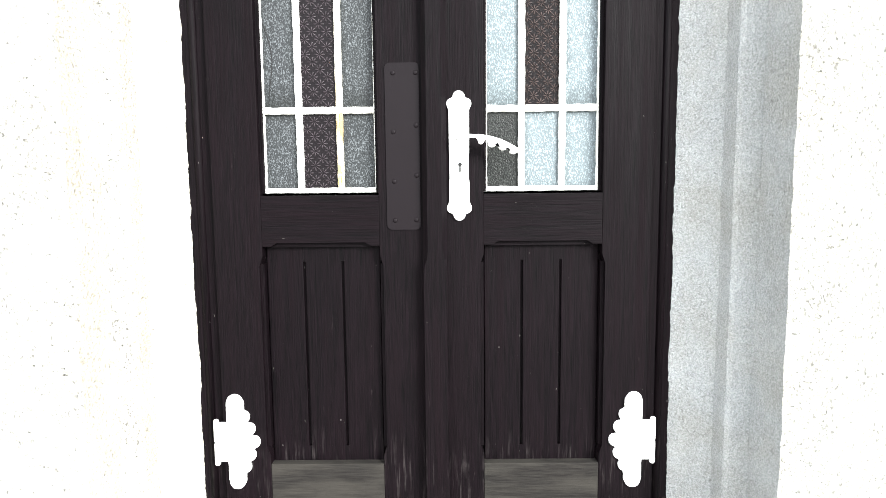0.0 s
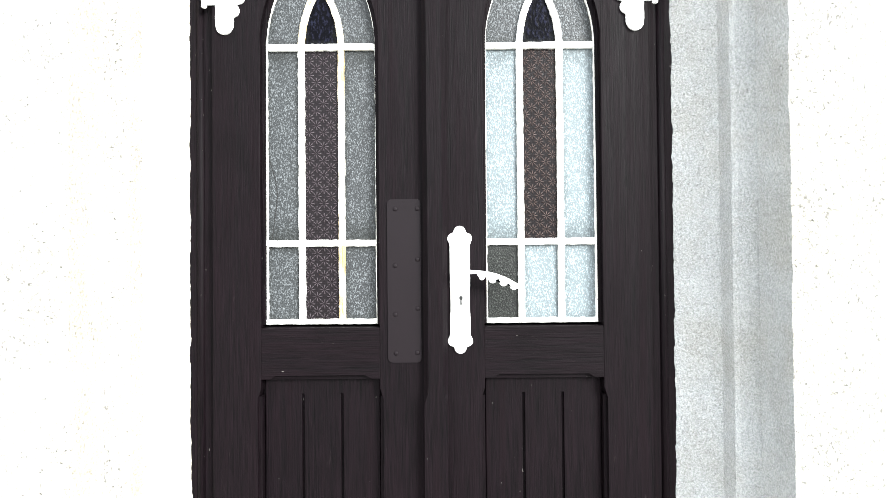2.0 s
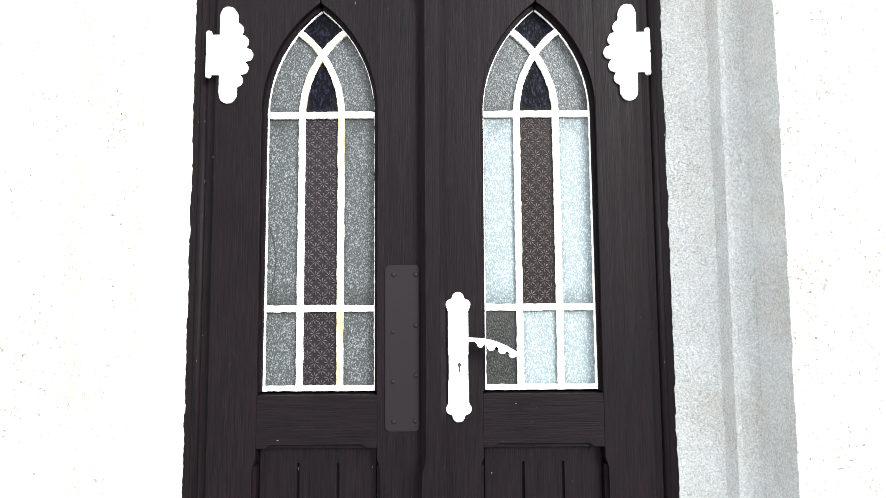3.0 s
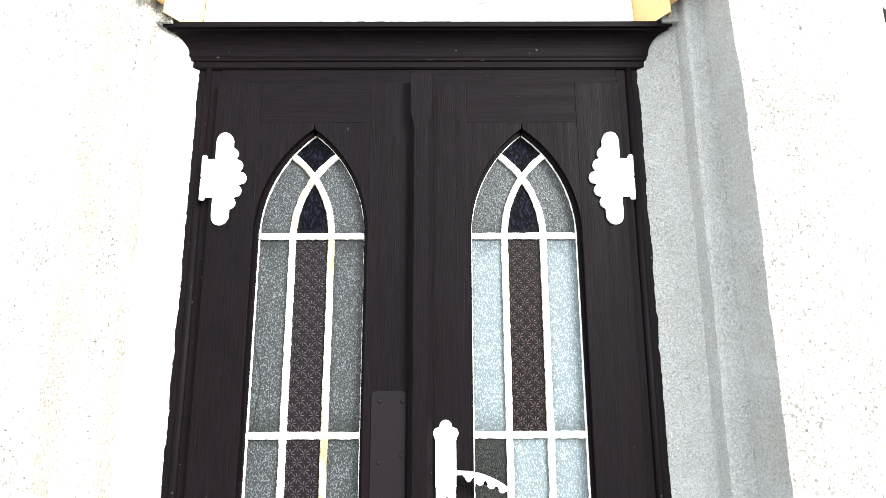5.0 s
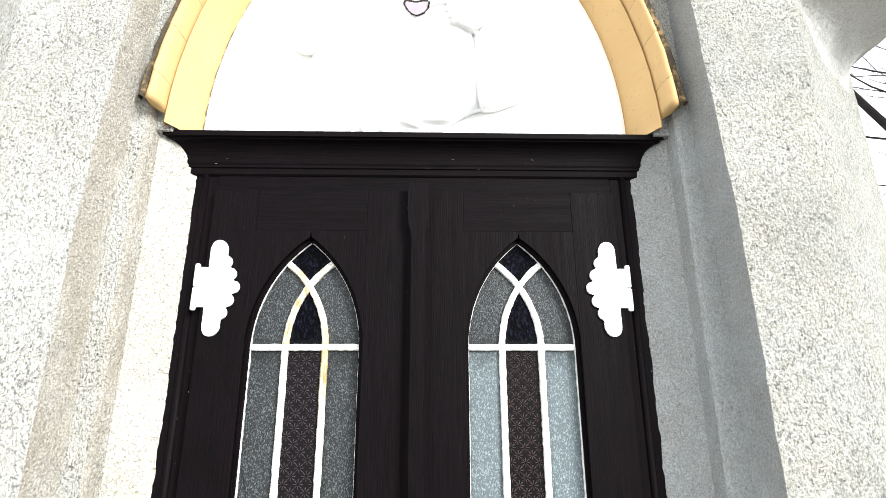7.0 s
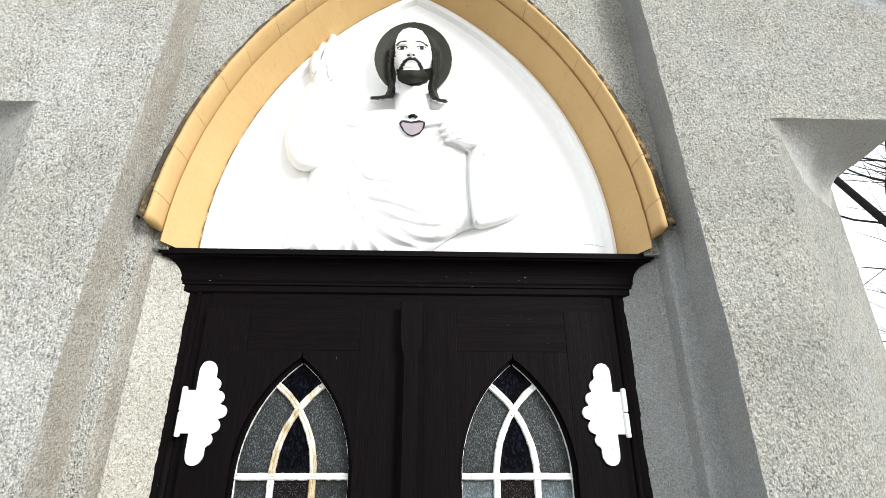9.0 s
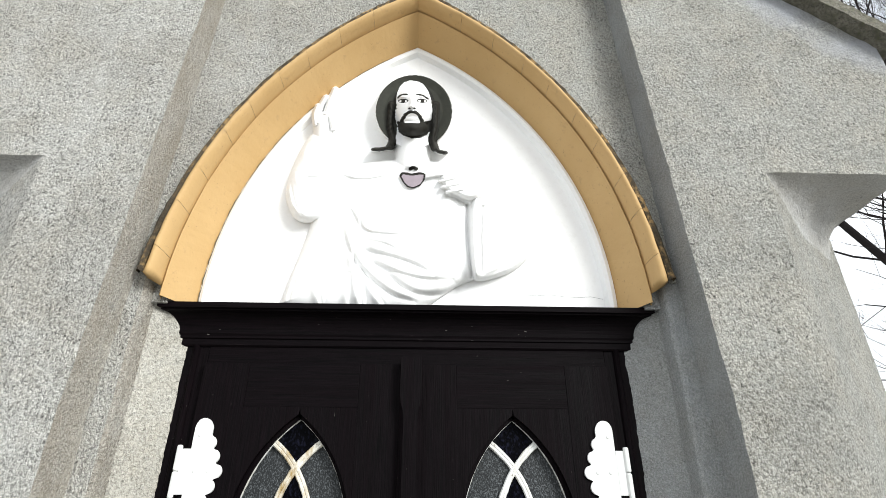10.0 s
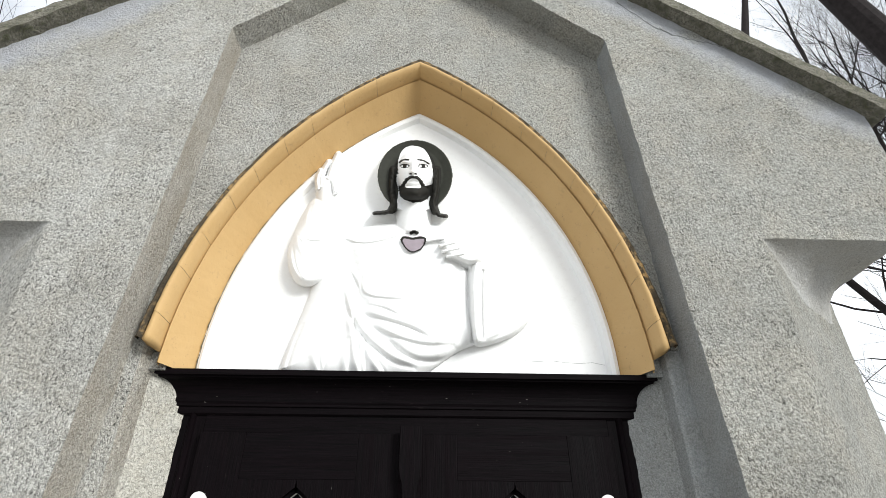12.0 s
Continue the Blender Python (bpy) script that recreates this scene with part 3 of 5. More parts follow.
for s in (1, -1):
    bm = bmesh.new()
    sweep(bm, rail_band, rail_in, BAND, s)
    for v in bm.verts:
        v.co += 0.0012 * noise.noise_vector(v.co * 25)
    part("flat_band", bm, OCHRE, arch, smooth=False)
    bm = bmesh.new()
    sweep(bm, rail_out, rail_in, EDGE, s)
    for v in bm.verts:
        v.co += 0.004 * noise.noise_vector(v.co * 40)
    part("worn_edge", bm, EDGE_DIRT, arch, "dirty worn outer edge of the arch")
    cuts = [0, 4, 11, 17, 24, 30, 37, 43, 50, 57, N_ARC]
    for a, b in zip(cuts, cuts[1:]):
        ra, rb = list(rail_out[a:b + 1]), list(rail_in[a:b + 1])
        gap = 0.0005
        for rail in (ra, rb):
            for k, nb in ((0, 1), (-1, -2)):
                d = Vector((rail[nb][0] - rail[k][0], rail[nb][1] - rail[k][1])).normalized() * gap
                if not (b == N_ARC and k == -1):
                    rail[k] = (rail[k][0] + d.x, rail[k][1] + d.y)
        bm = bmesh.new()
        rows = sweep(bm, ra, rb, ROLL, s)
        if a == 0:
            bm.faces.new(rows[0])
        lift = random.uniform(-0.001, 0.001)
        for v in bm.verts:
            v.co.y += lift
            v.co += 0.0014 * noise.noise_vector(v.co * 30)
        part("roll_moulding", bm, OCHRE, arch, smooth=True)

tympanum = thing("tympanum", (0, Y_TYMP, 2.21), "white limewashed tympanum panel with a raised edge", "panel", "structure")
bm = bmesh.new()
half = [(x + 0.01, z) for x, z in arch_right(*INNER, 30, 2.200)]
prism(bm, half[:-1] + [(0, half[-1][1])] + [(-x, z) for x, z in half[:-1][::-1]], Y_TYMP, Y_TYMP + 0.05)
part("panel", bm, PLASTER_WHITE, tympanum)
for s in (1, -1):
    bm = bmesh.new()
    ri = arch_right(INNER[0], INNER[1], INNER[2] + 0.002, 40, 2.206)
    ro = arch_right(INNER[0], INNER[1], INNER[2] - 0.030, 40, 2.206)
    ri[-1], ro[-1] = (0, ri[-1][1]), (0, ro[-1][1])
    sweep(bm, ri, ro, [(0, Y_TYMP + 0.01), (0, Y_TYMP - 0.014), (0.4, Y_TYMP - 0.022), (0.75, Y_TYMP - 0.018), (1, Y_TYMP + 0.002)], s)
    part("raised_edge", bm, PLASTER_WHITE, tympanum)
bm = bmesh.new()
ribbon(bm, [(0.33, 2.272), (0.37, 2.270), (0.41, 2.273), (0.45, 2.268), (0.49, 2.266), (0.53, 2.269), (0.565, 2.262)], 0.0009, Y_TYMP - 0.0004, Y_TYMP + 0.002)
part("hairline_crack", bm, JAMB, tympanum)
bm = bmesh.new()
rng = random.Random(9)
joint = [(-x + rng.uniform(-0.002, 0.002), z) for x, z in arch_right(INNER[0], INNER[1], INNER[2] - 0.001, 60, 2.212)[:56]]
ribbon(bm, joint, 0.0028, Y_TYMP - 0.0165, Y_TYMP)
part("open_joint", bm, STONE, tympanum, "dark open joint along the arch")
# ---------------- the relief figure on the tympanum ----------------
def build_relief():
    """A half-length robed figure in low relief: one height field of rounded forms, folds and creases."""
    step_m = 0.0021
    xs = np.arange(-0.44, 0.42, step_m)
    zs = np.arange(2.150, 3.05, step_m)
    X, Z = np.meshgrid(xs, zs)

    def near(pts, smooth=True):
        """Distance to a smoothed line through pts."""
        for _ in range(2 if smooth and len(pts) > 2 else 0):
            cut = [pts[0]]
            for (ax, az), (bx, bz) in zip(pts, pts[1:]):
                cut += [(ax * 0.75 + bx * 0.25, az * 0.75 + bz * 0.25), (ax * 0.25 + bx * 0.75, az * 0.25 + bz * 0.75)]
            pts = cut + [pts[-1]]
        best = np.full(X.shape, 9.0)
        for (ax, az), (bx, bz) in zip(pts, pts[1:]):
            dx, dz = bx - ax, bz - az
            t = np.clip(((X - ax) * dx + (Z - az) * dz) / (dx * dx + dz * dz + 1e-12), 0, 1)
            best = np.minimum(best, np.hypot(X - ax - t * dx, Z - az - t * dz))
        return best

    def inside(pts):
        hit = np.zeros(X.shape, bool)
        for (ax, az), (bx, bz) in zip(pts, pts[1:] + pts[:1]):
            hit ^= ((az > Z) != (bz > Z)) & (X < (bx - ax) * (Z - az) / (bz - az + 1e-12) + ax)
        return hit

    def slab(pts, r, h):
        """A form with the outline pts, rounded off over the width r."""
        for _ in range(2):
            pts = [(ax * a + bx * (1 - a), az * a + bz * (1 - a)) for (ax, az), (bx, bz) in zip(pts, pts[1:] + pts[:1]) for a in (0.75, 0.25)]
        d = near(pts + pts[:1], False)
        return np.where(inside(pts), h * np.sqrt(np.clip(1 - np.clip(1 - d / r, 0, 1) ** 2, 0, 1)), 0.0)

    def limb_form(pts, r, h):
        return h * np.sqrt(np.clip(1 - (near(pts) / r) ** 2, 0, 1))

    def egg(cx, cz, rx, rz, h, power=0.5):
        return h * np.clip(1 - ((X - cx) / rx) ** 2 - ((Z - cz) / rz) ** 2, 0, 1) ** power

    def ridge(pts, r, h):
        return h * np.exp(-(near(pts) / r) ** 2)

    def soft(a, b, k=0.010):
        w = np.clip(0.5 + 0.5 * (a - b) / k, 0, 1)
        return b * (1 - w) + a * w + k * w * (1 - w) * 0.5 * ((a > 0.001) & (b > 0.001))

    # robe and shoulders
    H = slab([(-0.3520, 2.1679), (-0.3366, 2.2516), (-0.3138, 2.3391), (-0.2918, 2.4379), (-0.2908, 2.5631), (-0.2443, 2.6361), (-0.1633, 2.6659), (-0.0587, 2.6860), (0.0567, 2.6891), (0.1578, 2.6573), (0.2391, 2.5759), (0.2931, 2.4746), (0.2933, 2.4038), (0.2682, 2.3149), (0.1938, 2.2798),
              (0.1387, 2.2623), (0.0844, 2.2225), (0.0319, 2.1807), (0.0172, 2.1681)], 0.075, 0.050)
    H = soft(H, slab([(-0.2298, 2.6302), (-0.1623, 2.6531), (-0.0587, 2.6860), (0.0567, 2.6891), (0.1452, 2.6463), (0.1684, 2.5144), (0.1578, 2.3476), (0.1231, 2.2588), (0.0691, 2.2287), (0.0158, 2.2215), (-0.0540, 2.2462), (-0.1282, 2.3167), (-0.1710, 2.3947), (-0.1957, 2.4869)], 0.07, 0.064))
    H = soft(H, limb_form([(-0.0073, 2.8093), (-0.0033, 2.6702)], 0.056, 0.070))
    # blessing arm, its sleeve and hand
    H = soft(H, slab([(-0.3172, 2.7813), (-0.2615, 2.7669), (-0.2315, 2.6470), (-0.2307, 2.5054), (-0.2768, 2.4475), (-0.3357, 2.4500), (-0.3684, 2.5061), (-0.3805, 2.5649), (-0.3709, 2.6391), (-0.3407, 2.7533)], 0.030, 0.058))
    H = soft(H, limb_form([(-0.2907, 2.7547), (-0.2963, 2.8356)], 0.030, 0.058))
    for pts, r in (([(-0.2882, 2.8123), (-0.2858, 2.8914), (-0.2689, 2.9645)], 0.0125), ([(-0.3090, 2.8187), (-0.3138, 2.8758), (-0.2954, 2.9282)], 0.0125), ([(-0.3172, 2.8114), (-0.3263, 2.8561), (-0.3174, 2.8903)], 0.011),
                   ([(-0.2615, 2.8015), (-0.2732, 2.8435), (-0.2932, 2.8572)], 0.012)):
        H = soft(H, limb_form(pts, r, 0.056), 0.005)
    # sleeve and forearm beside the heart
    H = soft(H, slab([(0.1619, 2.5300), (0.2137, 2.5451), (0.2356, 2.5003), (0.2843, 2.4687), (0.2940, 2.4129), (0.2695, 2.3098), (0.2222, 2.2836), (0.1903, 2.2698), (0.1718, 2.2778), (0.1621, 2.3303)], 0.022, 0.052))
    H = soft(H, slab([(0.1640, 2.5439), (0.2125, 2.5591), (0.2031, 2.4020), (0.2020, 2.2900), (0.1749, 2.2762), (0.1635, 2.3217)], 0.017, 0.078), 0.004)
    H = soft(H, slab([(0.1903, 2.2698), (0.1718, 2.2778), (0.1786, 2.2964), (0.2348, 2.3143), (0.2848, 2.3499), (0.3462, 2.3687), (0.2980, 2.3086), (0.2284, 2.2804)], 0.016, 0.042))
    # hand and pointing finger
    H = soft(H, slab([(0.0730, 2.6297), (0.1099, 2.6475), (0.1750, 2.6365), (0.2155, 2.5917), (0.2170, 2.5431), (0.1687, 2.5262), (0.1230, 2.5469), (0.0957, 2.5583), (0.0767, 2.5924)], 0.024, 0.086), 0.005)
    H = soft(H, limb_form([(0.0365, 2.6162), (0.0696, 2.6254), (0.1098, 2.6264)], 0.0085, 0.080), 0.004)
    for a, b in (((0.0819, 2.6007), (0.1272, 2.6143)), ((0.0888, 2.5804), (0.1391, 2.5939)), ((0.1026, 2.5625), (0.1526, 2.5738))):
        H = soft(H, limb_form([a, b], 0.0095, 0.091), 0.004)
    body = H > 0.004
    folds = np.zeros(X.shape)

    def fold(pts, r, h, dx=0.0, dz=0.0):
        """A raised fold that dies out at its ends, with a narrower crease beside it."""
        ends = np.minimum(np.hypot(X - pts[0][0], Z - pts[0][1]), np.hypot(X - pts[-1][0], Z - pts[-1][1]))
        return (ridge(pts, r * 1.35, h) - ridge([(x + dx, z + dz) for x, z in pts], r * 0.55, h * 0.75)) * np.clip(ends / 0.055 + 0.1, 0, 1) ** 0.8

    # neckline
    folds += fold([(-0.2454, 2.6467), (-0.2081, 2.6203), (-0.1589, 2.6091), (-0.1042, 2.6188), (-0.0566, 2.6389), (-0.0082, 2.6572), (0.0393, 2.6649)], 0.008, 0.007, 0.0, -0.010)
    folds += fold([(0.0400, 2.6163), (0.0697, 2.6129)], 0.006, 0.004, 0.0, -0.008)
    # cloak swept across the waist
    folds += fold([(-0.1922, 2.4492), (-0.1746, 2.3803), (-0.1364, 2.3216), (-0.0862, 2.2720), (-0.0320, 2.2336), (0.0203, 2.2215)], 0.013, 0.014, -0.008, -0.012)
    folds += fold([(-0.0565, 2.2958), (-0.0146, 2.2599), (0.0352, 2.2427), (0.0844, 2.2467), (0.1248, 2.2654)], 0.014, 0.016, 0.0, -0.016)
    folds += fold([(-0.1509, 2.5072), (-0.1513, 2.4501), (-0.1251, 2.4265), (-0.0630, 2.4223), (-0.0107, 2.4197)], 0.008, 0.007, 0.0, -0.008)
    folds += fold([(-0.1185, 2.4030), (-0.0613, 2.3897), (-0.0084, 2.3516)], 0.008, 0.007, -0.002, -0.009)
    folds += fold([(-0.1408, 2.3774), (-0.0597, 2.3577), (0.0127, 2.3346), (0.0686, 2.2979)], 0.010, 0.010, -0.002, -0.012)
    folds += fold([(-0.1222, 2.3426), (-0.0414, 2.3062), (0.0375, 2.2840), (0.1156, 2.2886)], 0.010, 0.009, 0.0, -0.012)
    folds += fold([(-0.1889, 2.5219), (-0.1692, 2.4875), (-0.1497, 2.4501)], 0.006, 0.006, -0.006, -0.004)
    # skirt folds
    for pts, h in (([(-0.3126, 2.3305), (-0.3321, 2.2517), (-0.3405, 2.1695)], 0.006), ([(-0.2699, 2.2889), (-0.2567, 2.2319), (-0.2403, 2.1709)], 0.008), ([(-0.2181, 2.3848), (-0.2299, 2.2896), (-0.2433, 2.1708)], 0.006),
                   ([(-0.1758, 2.3767), (-0.1619, 2.2907), (-0.1337, 2.1723)], 0.014), ([(-0.1774, 2.2905), (-0.1708, 2.1718)], 0.010), ([(-0.1440, 2.2994), (-0.1088, 2.2422), (-0.0622, 2.1733)], 0.011), ([(-0.1347, 2.2996), (-0.1373, 2.2547), (-0.1247, 2.1724)], 0.007)):
        folds += fold(pts, 0.009, h, 0.011, 0.0)
    # sleeve folds
    for pts, h in (([(-0.3639, 2.6267), (-0.3329, 2.5621), (-0.3148, 2.5268)], 0.007), ([(-0.3759, 2.5913), (-0.3585, 2.5180), (-0.3295, 2.4764)], 0.009), ([(-0.3685, 2.6350), (-0.3213, 2.6030), (-0.2636, 2.6231)], 0.007), ([(-0.3245, 2.4879), (-0.2997, 2.5000), (-0.2765, 2.5277)], 0.005),
                   ([(-0.3348, 2.7489), (-0.3423, 2.6977), (-0.3272, 2.6487)], 0.004)):
        folds += fold(pts, 0.007, h, 0.008, -0.003)
    # forearm set off by two deep creases
    folds -= ridge([(0.1617, 2.5181), (0.1606, 2.4012), (0.1705, 2.2861)], 0.0055, 0.026) + ridge([(0.2091, 2.5153), (0.2015, 2.4020), (0.2024, 2.3002)], 0.0055, 0.022)
    folds -= ridge([(0.1008, 2.5484), (0.1281, 2.5411), (0.1584, 2.5220)], 0.006, 0.018)
    H = np.where(body, np.maximum(H + 0.8 * folds * np.clip(H / 0.03, 0, 1), 0.004), H)
    # halo, hair, head
    (hx0, hz0), (hx1, _), (_, hz1) = (-0.0056, 2.8811), (0.1189, 2.8851), (-0.0099, 3.0365)
    disc = np.hypot(X - hx0, (Z - hz0) * (hx1 - hx0) / (hz1 - hz0))
    rad = hx1 - hx0
    halo = np.where(disc < rad, 0.045 + 0.010 * np.clip((disc - rad + 0.03) / 0.028, 0, 1), 0)
    H = np.maximum(H, halo)
    lock_l = limb_form([(-0.0800, 2.9032), (-0.0826, 2.8070), (-0.0674, 2.7568), (-0.0769, 2.7295)], 0.0140, 0.066)
    lock_l = np.maximum(lock_l, limb_form([(-0.0751, 2.7296), (-0.0961, 2.7201), (-0.1280, 2.7169)], 0.0085, 0.060))
    lock_r = limb_form([(0.0658, 2.9080), (0.0647, 2.8115), (0.0541, 2.7603), (0.0635, 2.7268)], 0.0140, 0.066)
    lock_r = np.maximum(lock_r, limb_form([(0.0635, 2.7291), (0.0762, 2.7138), (0.0959, 2.7122)], 0.0085, 0.060))
    cx0, cz0 = (-0.0078, 2.8908)
    hair = np.maximum(egg(cx0, cz0, 0.080, 0.112, 0.086), np.maximum(lock_l, lock_r))
    hair += 0.0016 * np.sin((X + 0.3 * np.abs(X)) * 520 + 7 * np.sin(Z * 46)) * (hair > 0.01)
    H = np.maximum(H, hair)
    head = egg(cx0, cz0, 0.066, 0.108, 0.120)
    chin = (-0.0073, 2.8093)
    head = np.maximum(head, egg(chin[0], chin[1], 0.052, 0.046, 0.124))
    head += ridge([(-0.0149, 2.9403), (-0.0136, 2.8955)], 0.007, 0.014) + egg(*(-0.0134, 2.8906), 0.014, 0.010, 0.010)
    for cx, cz in ((-0.0427, 2.9168), (0.0200, 2.9189)):
        head -= egg(cx, cz + 0.003, 0.019, 0.013, 0.008)
        head += egg(cx, cz, 0.012, 0.007, 0.005) + ridge([(cx - 0.016, cz + 0.017), (cx, cz + 0.023), (cx + 0.016, cz + 0.017)], 0.006, 0.005)
    head += ridge([(-0.0448, 2.8269), (-0.0349, 2.8583), (-0.0129, 2.8735), (0.0100, 2.8597), (0.0237, 2.8291)], 0.007, 0.006) + ridge([(-0.0287, 2.8417), (0.0048, 2.8428)], 0.005, 0.005)
    H = np.maximum(H, np.where(egg(cx0, cz0 - 0.012, 0.066, 0.122, 1.0) > 0, head, 0))
    # heart
    tip, lobe_l, lobe_r = (-0.0022, 2.5741), (-0.0417, 2.6163), (0.0348, 2.6182)
    heart = inside([tip, (-0.0231, 2.5817), lobe_l, (-0.0388, 2.6310), (-0.0249, 2.6334), (-0.0055, 2.6276), (0.0170, 2.6345), (0.0311, 2.6307), lobe_r, (0.0232, 2.5869)])
    H = np.where(heart, np.maximum(H, 0.0) + 0.009, H)
    flame = near([(-0.0113, 2.6443), (-0.0027, 2.6509), (0.0062, 2.6448)]) < 0.0062
    H = np.where(flame, H + 0.006, H)

    # colours: 0 white, 1 dark hair and beard, 2 halo, 3 heart
    wob = 0.0022 * np.sin(X * 310 + Z * 90) + 0.0018 * np.sin(Z * 420 + X * 150)
    tone = np.zeros(X.shape, int)
    tone[disc < rad] = 2
    tone[np.maximum(lock_l, lock_r) > 0.012] = 1
    tone[(egg(cx0, cz0, 0.072, 0.112, 1.0) > 0.02) & (disc < rad)] = 1
    throat = inside([(-0.0588, 2.8077), (0.0499, 2.8110), (0.0413, 2.7645), (0.0475, 2.7086), (0.0569, 2.6718), (-0.0632, 2.6686), (-0.0546, 2.7124), (-0.0604, 2.7615)])
    tone[throat] = 0
    face_in = inside([(0.0006, 3.0078), (-0.0228, 3.0096), (-0.0420, 3.0010), (-0.0567, 2.9797), (-0.0616, 2.9590), (-0.0647, 2.9412), (-0.0666, 2.8987), (-0.0683, 2.8548), (-0.0592, 2.8171), (-0.0417, 2.7942), (0.0280, 2.7964), (0.0497, 2.8228), (0.0547, 2.8830), (0.0484, 2.9324), (0.0383, 2.9676), (0.0204, 2.9981)])
    tone[face_in & (near([(-0.0692, 2.9159), (-0.0683, 2.8548)]) > 0.003 + wob)] = 0
    beard = inside([(-0.0598, 2.8312), (-0.0449, 2.8293), (-0.0299, 2.8227), (0.0108, 2.8239), (0.0255, 2.8315), (0.0514, 2.8395), (0.0500, 2.8017), (0.0375, 2.7781), (0.0140, 2.7637), (-0.0114, 2.7630), (-0.0372, 2.7736), (-0.0525, 2.7893)])
    tone[beard] = 1
    tone[near([(-0.0445, 2.8175), (-0.0401, 2.8485), (-0.0258, 2.8658), (-0.0110, 2.8711), (0.0061, 2.8644), (0.0177, 2.8479), (0.0239, 2.8196)]) < 0.0062 + 0.5 * wob] = 1
    for (cx, cz), brow in (((-0.0427, 2.9168), [(-0.0604, 2.9312), (-0.0514, 2.9441), (-0.0304, 2.9449)]), ((0.0200, 2.9189), [(0.0022, 2.9460), (0.0214, 2.9441), (0.0389, 2.9296)])):
        tone[egg(cx, cz, 0.0170, 0.0092, 1.0) > 0.05] = 1
        tone[(egg(cx, cz - 0.0012, 0.0135, 0.0050, 1.0) > 0.05) & (np.abs(X - cx) > 0.0062)] = 0
        tone[near(brow) < 0.0036] = 1
    for a in ((-0.0207, 2.8830), (-0.0038, 2.8836)):
        tone[np.hypot(X - a[0], Z - a[1]) < 0.0042] = 1
    tone[heart] = 3
    tone[heart & (near([(-0.0416, 2.6142), (-0.0370, 2.6289), (-0.0211, 2.6251), (-0.0019, 2.6235), (0.0171, 2.6282), (0.0311, 2.6286), (0.0348, 2.6161)]) < 0.0042)] = 1
    tone[near([tip, (-0.0231, 2.5817), lobe_l, (-0.0403, 2.6246)]) < 0.0022] = 1
    tone[near([tip, (0.0232, 2.5869), lobe_r, (0.0329, 2.6265)]) < 0.0022] = 1
    tone[flame] = 1

    keep = H > 0.003
    near_any = keep.copy()
    near_any[1:] |= keep[:-1]
    near_any[:-1] |= keep[1:]
    near_any[:, 1:] |= near_any[:, :-1]
    near_any[:, :-1] |= near_any[:, 1:]
    H = np.where(keep, H, 0.0)
    away = (0.10 - H) / 1.41        # forms that stand out farther hang lower, as the carver tilted them
    ids = -np.ones(X.shape, int)
    ids[near_any] = np.arange(near_any.sum())
    places = np.stack([X + (X - 0.035) * away, Y_TYMP + 0.002 - H, np.maximum(2.2085, Z + (Z - 1.69) * away)], -1)[near_any]
    quads = np.stack([ids[:-1, :-1], ids[:-1, 1:], ids[1:, 1:], ids[1:, :-1]], -1)
    good = (quads >= 0).all(-1)
    me = bpy.data.meshes.new("relief_statue")
    me.from_pydata(places.tolist(), [], quads[good].tolist())
    for m in (PLASTER_WHITE, HAIR, HALO, HEART):
        me.materials.append(m)
    me.polygons.foreach_set("material_index", tone[:-1, :-1][good].astype(np.int32))
    me.shade_smooth()
    return me


statue = new("relief_statue", build_relief())
tagged(statue, "white relief of a robed figure with dark hair and beard", "statue")

# ---------------- door ----------------
Y_LEAF = -0.030
Z_FOOT, Z_TOP = 0.012, 2.052
Z_SPRING, Z_SILL, Z_BAR, Z_CROWN = 1.635, 0.940, 1.142, 1.921


def blob_outline(circles, x_flat, side, n=110):
    """Outline of a plate with one straight edge at x_flat and lobes on the other side; side is 1 or -1."""
    z0, z1 = min(c[1] - c[2] for c in circles), max(c[1] + c[2] for c in circles)
    far, near = [], []
    for i in range(n + 1):
        z = z0 + (z1 - z0) * (0.5 - 0.5 * math.cos(math.pi * (i + 0.02) / (n + 0.04)))
        halves = [(cx, math.sqrt(max(0.0, r * r - (z - cz) ** 2))) for cx, cz, r in circles if abs(z - cz) <= r]
        far.append((x_flat + side * max(c + h for c, h in halves), z))
        if i % 4 == 0 or i < 12 or i > n - 12:
            near.append((x_flat + side * max(0.0, min(c - h for c, h in halves)), z))
    return far + near[::-1]


def rod(bm, pts, radii, sides=10):
    """A round bar through the places pts."""
    rings = []
    for i, p in enumerate(pts):
        p = Vector(p)
        d = (Vector(pts[min(i + 1, len(pts) - 1)]) - Vector(pts[max(i - 1, 0)])).normalized()
        a = d.cross(Vector((0.3, 0.9, 0.2))).normalized()
        b = d.cross(a)
        rings.append([bm.verts.new(p + radii[i] * (a * math.cos(2 * math.pi * k / sides) + b * math.sin(2 * math.pi * k / sides))) for k in range(sides)])
    for r, q in zip(rings, rings[1:]):
        for k in range(sides):
            bm.faces.new((r[k], r[(k + 1) % sides], q[(k + 1) % sides], q[k]))
    bm.faces.new(rings[0][::-1])
    bm.faces.new(rings[-1])
    return bm


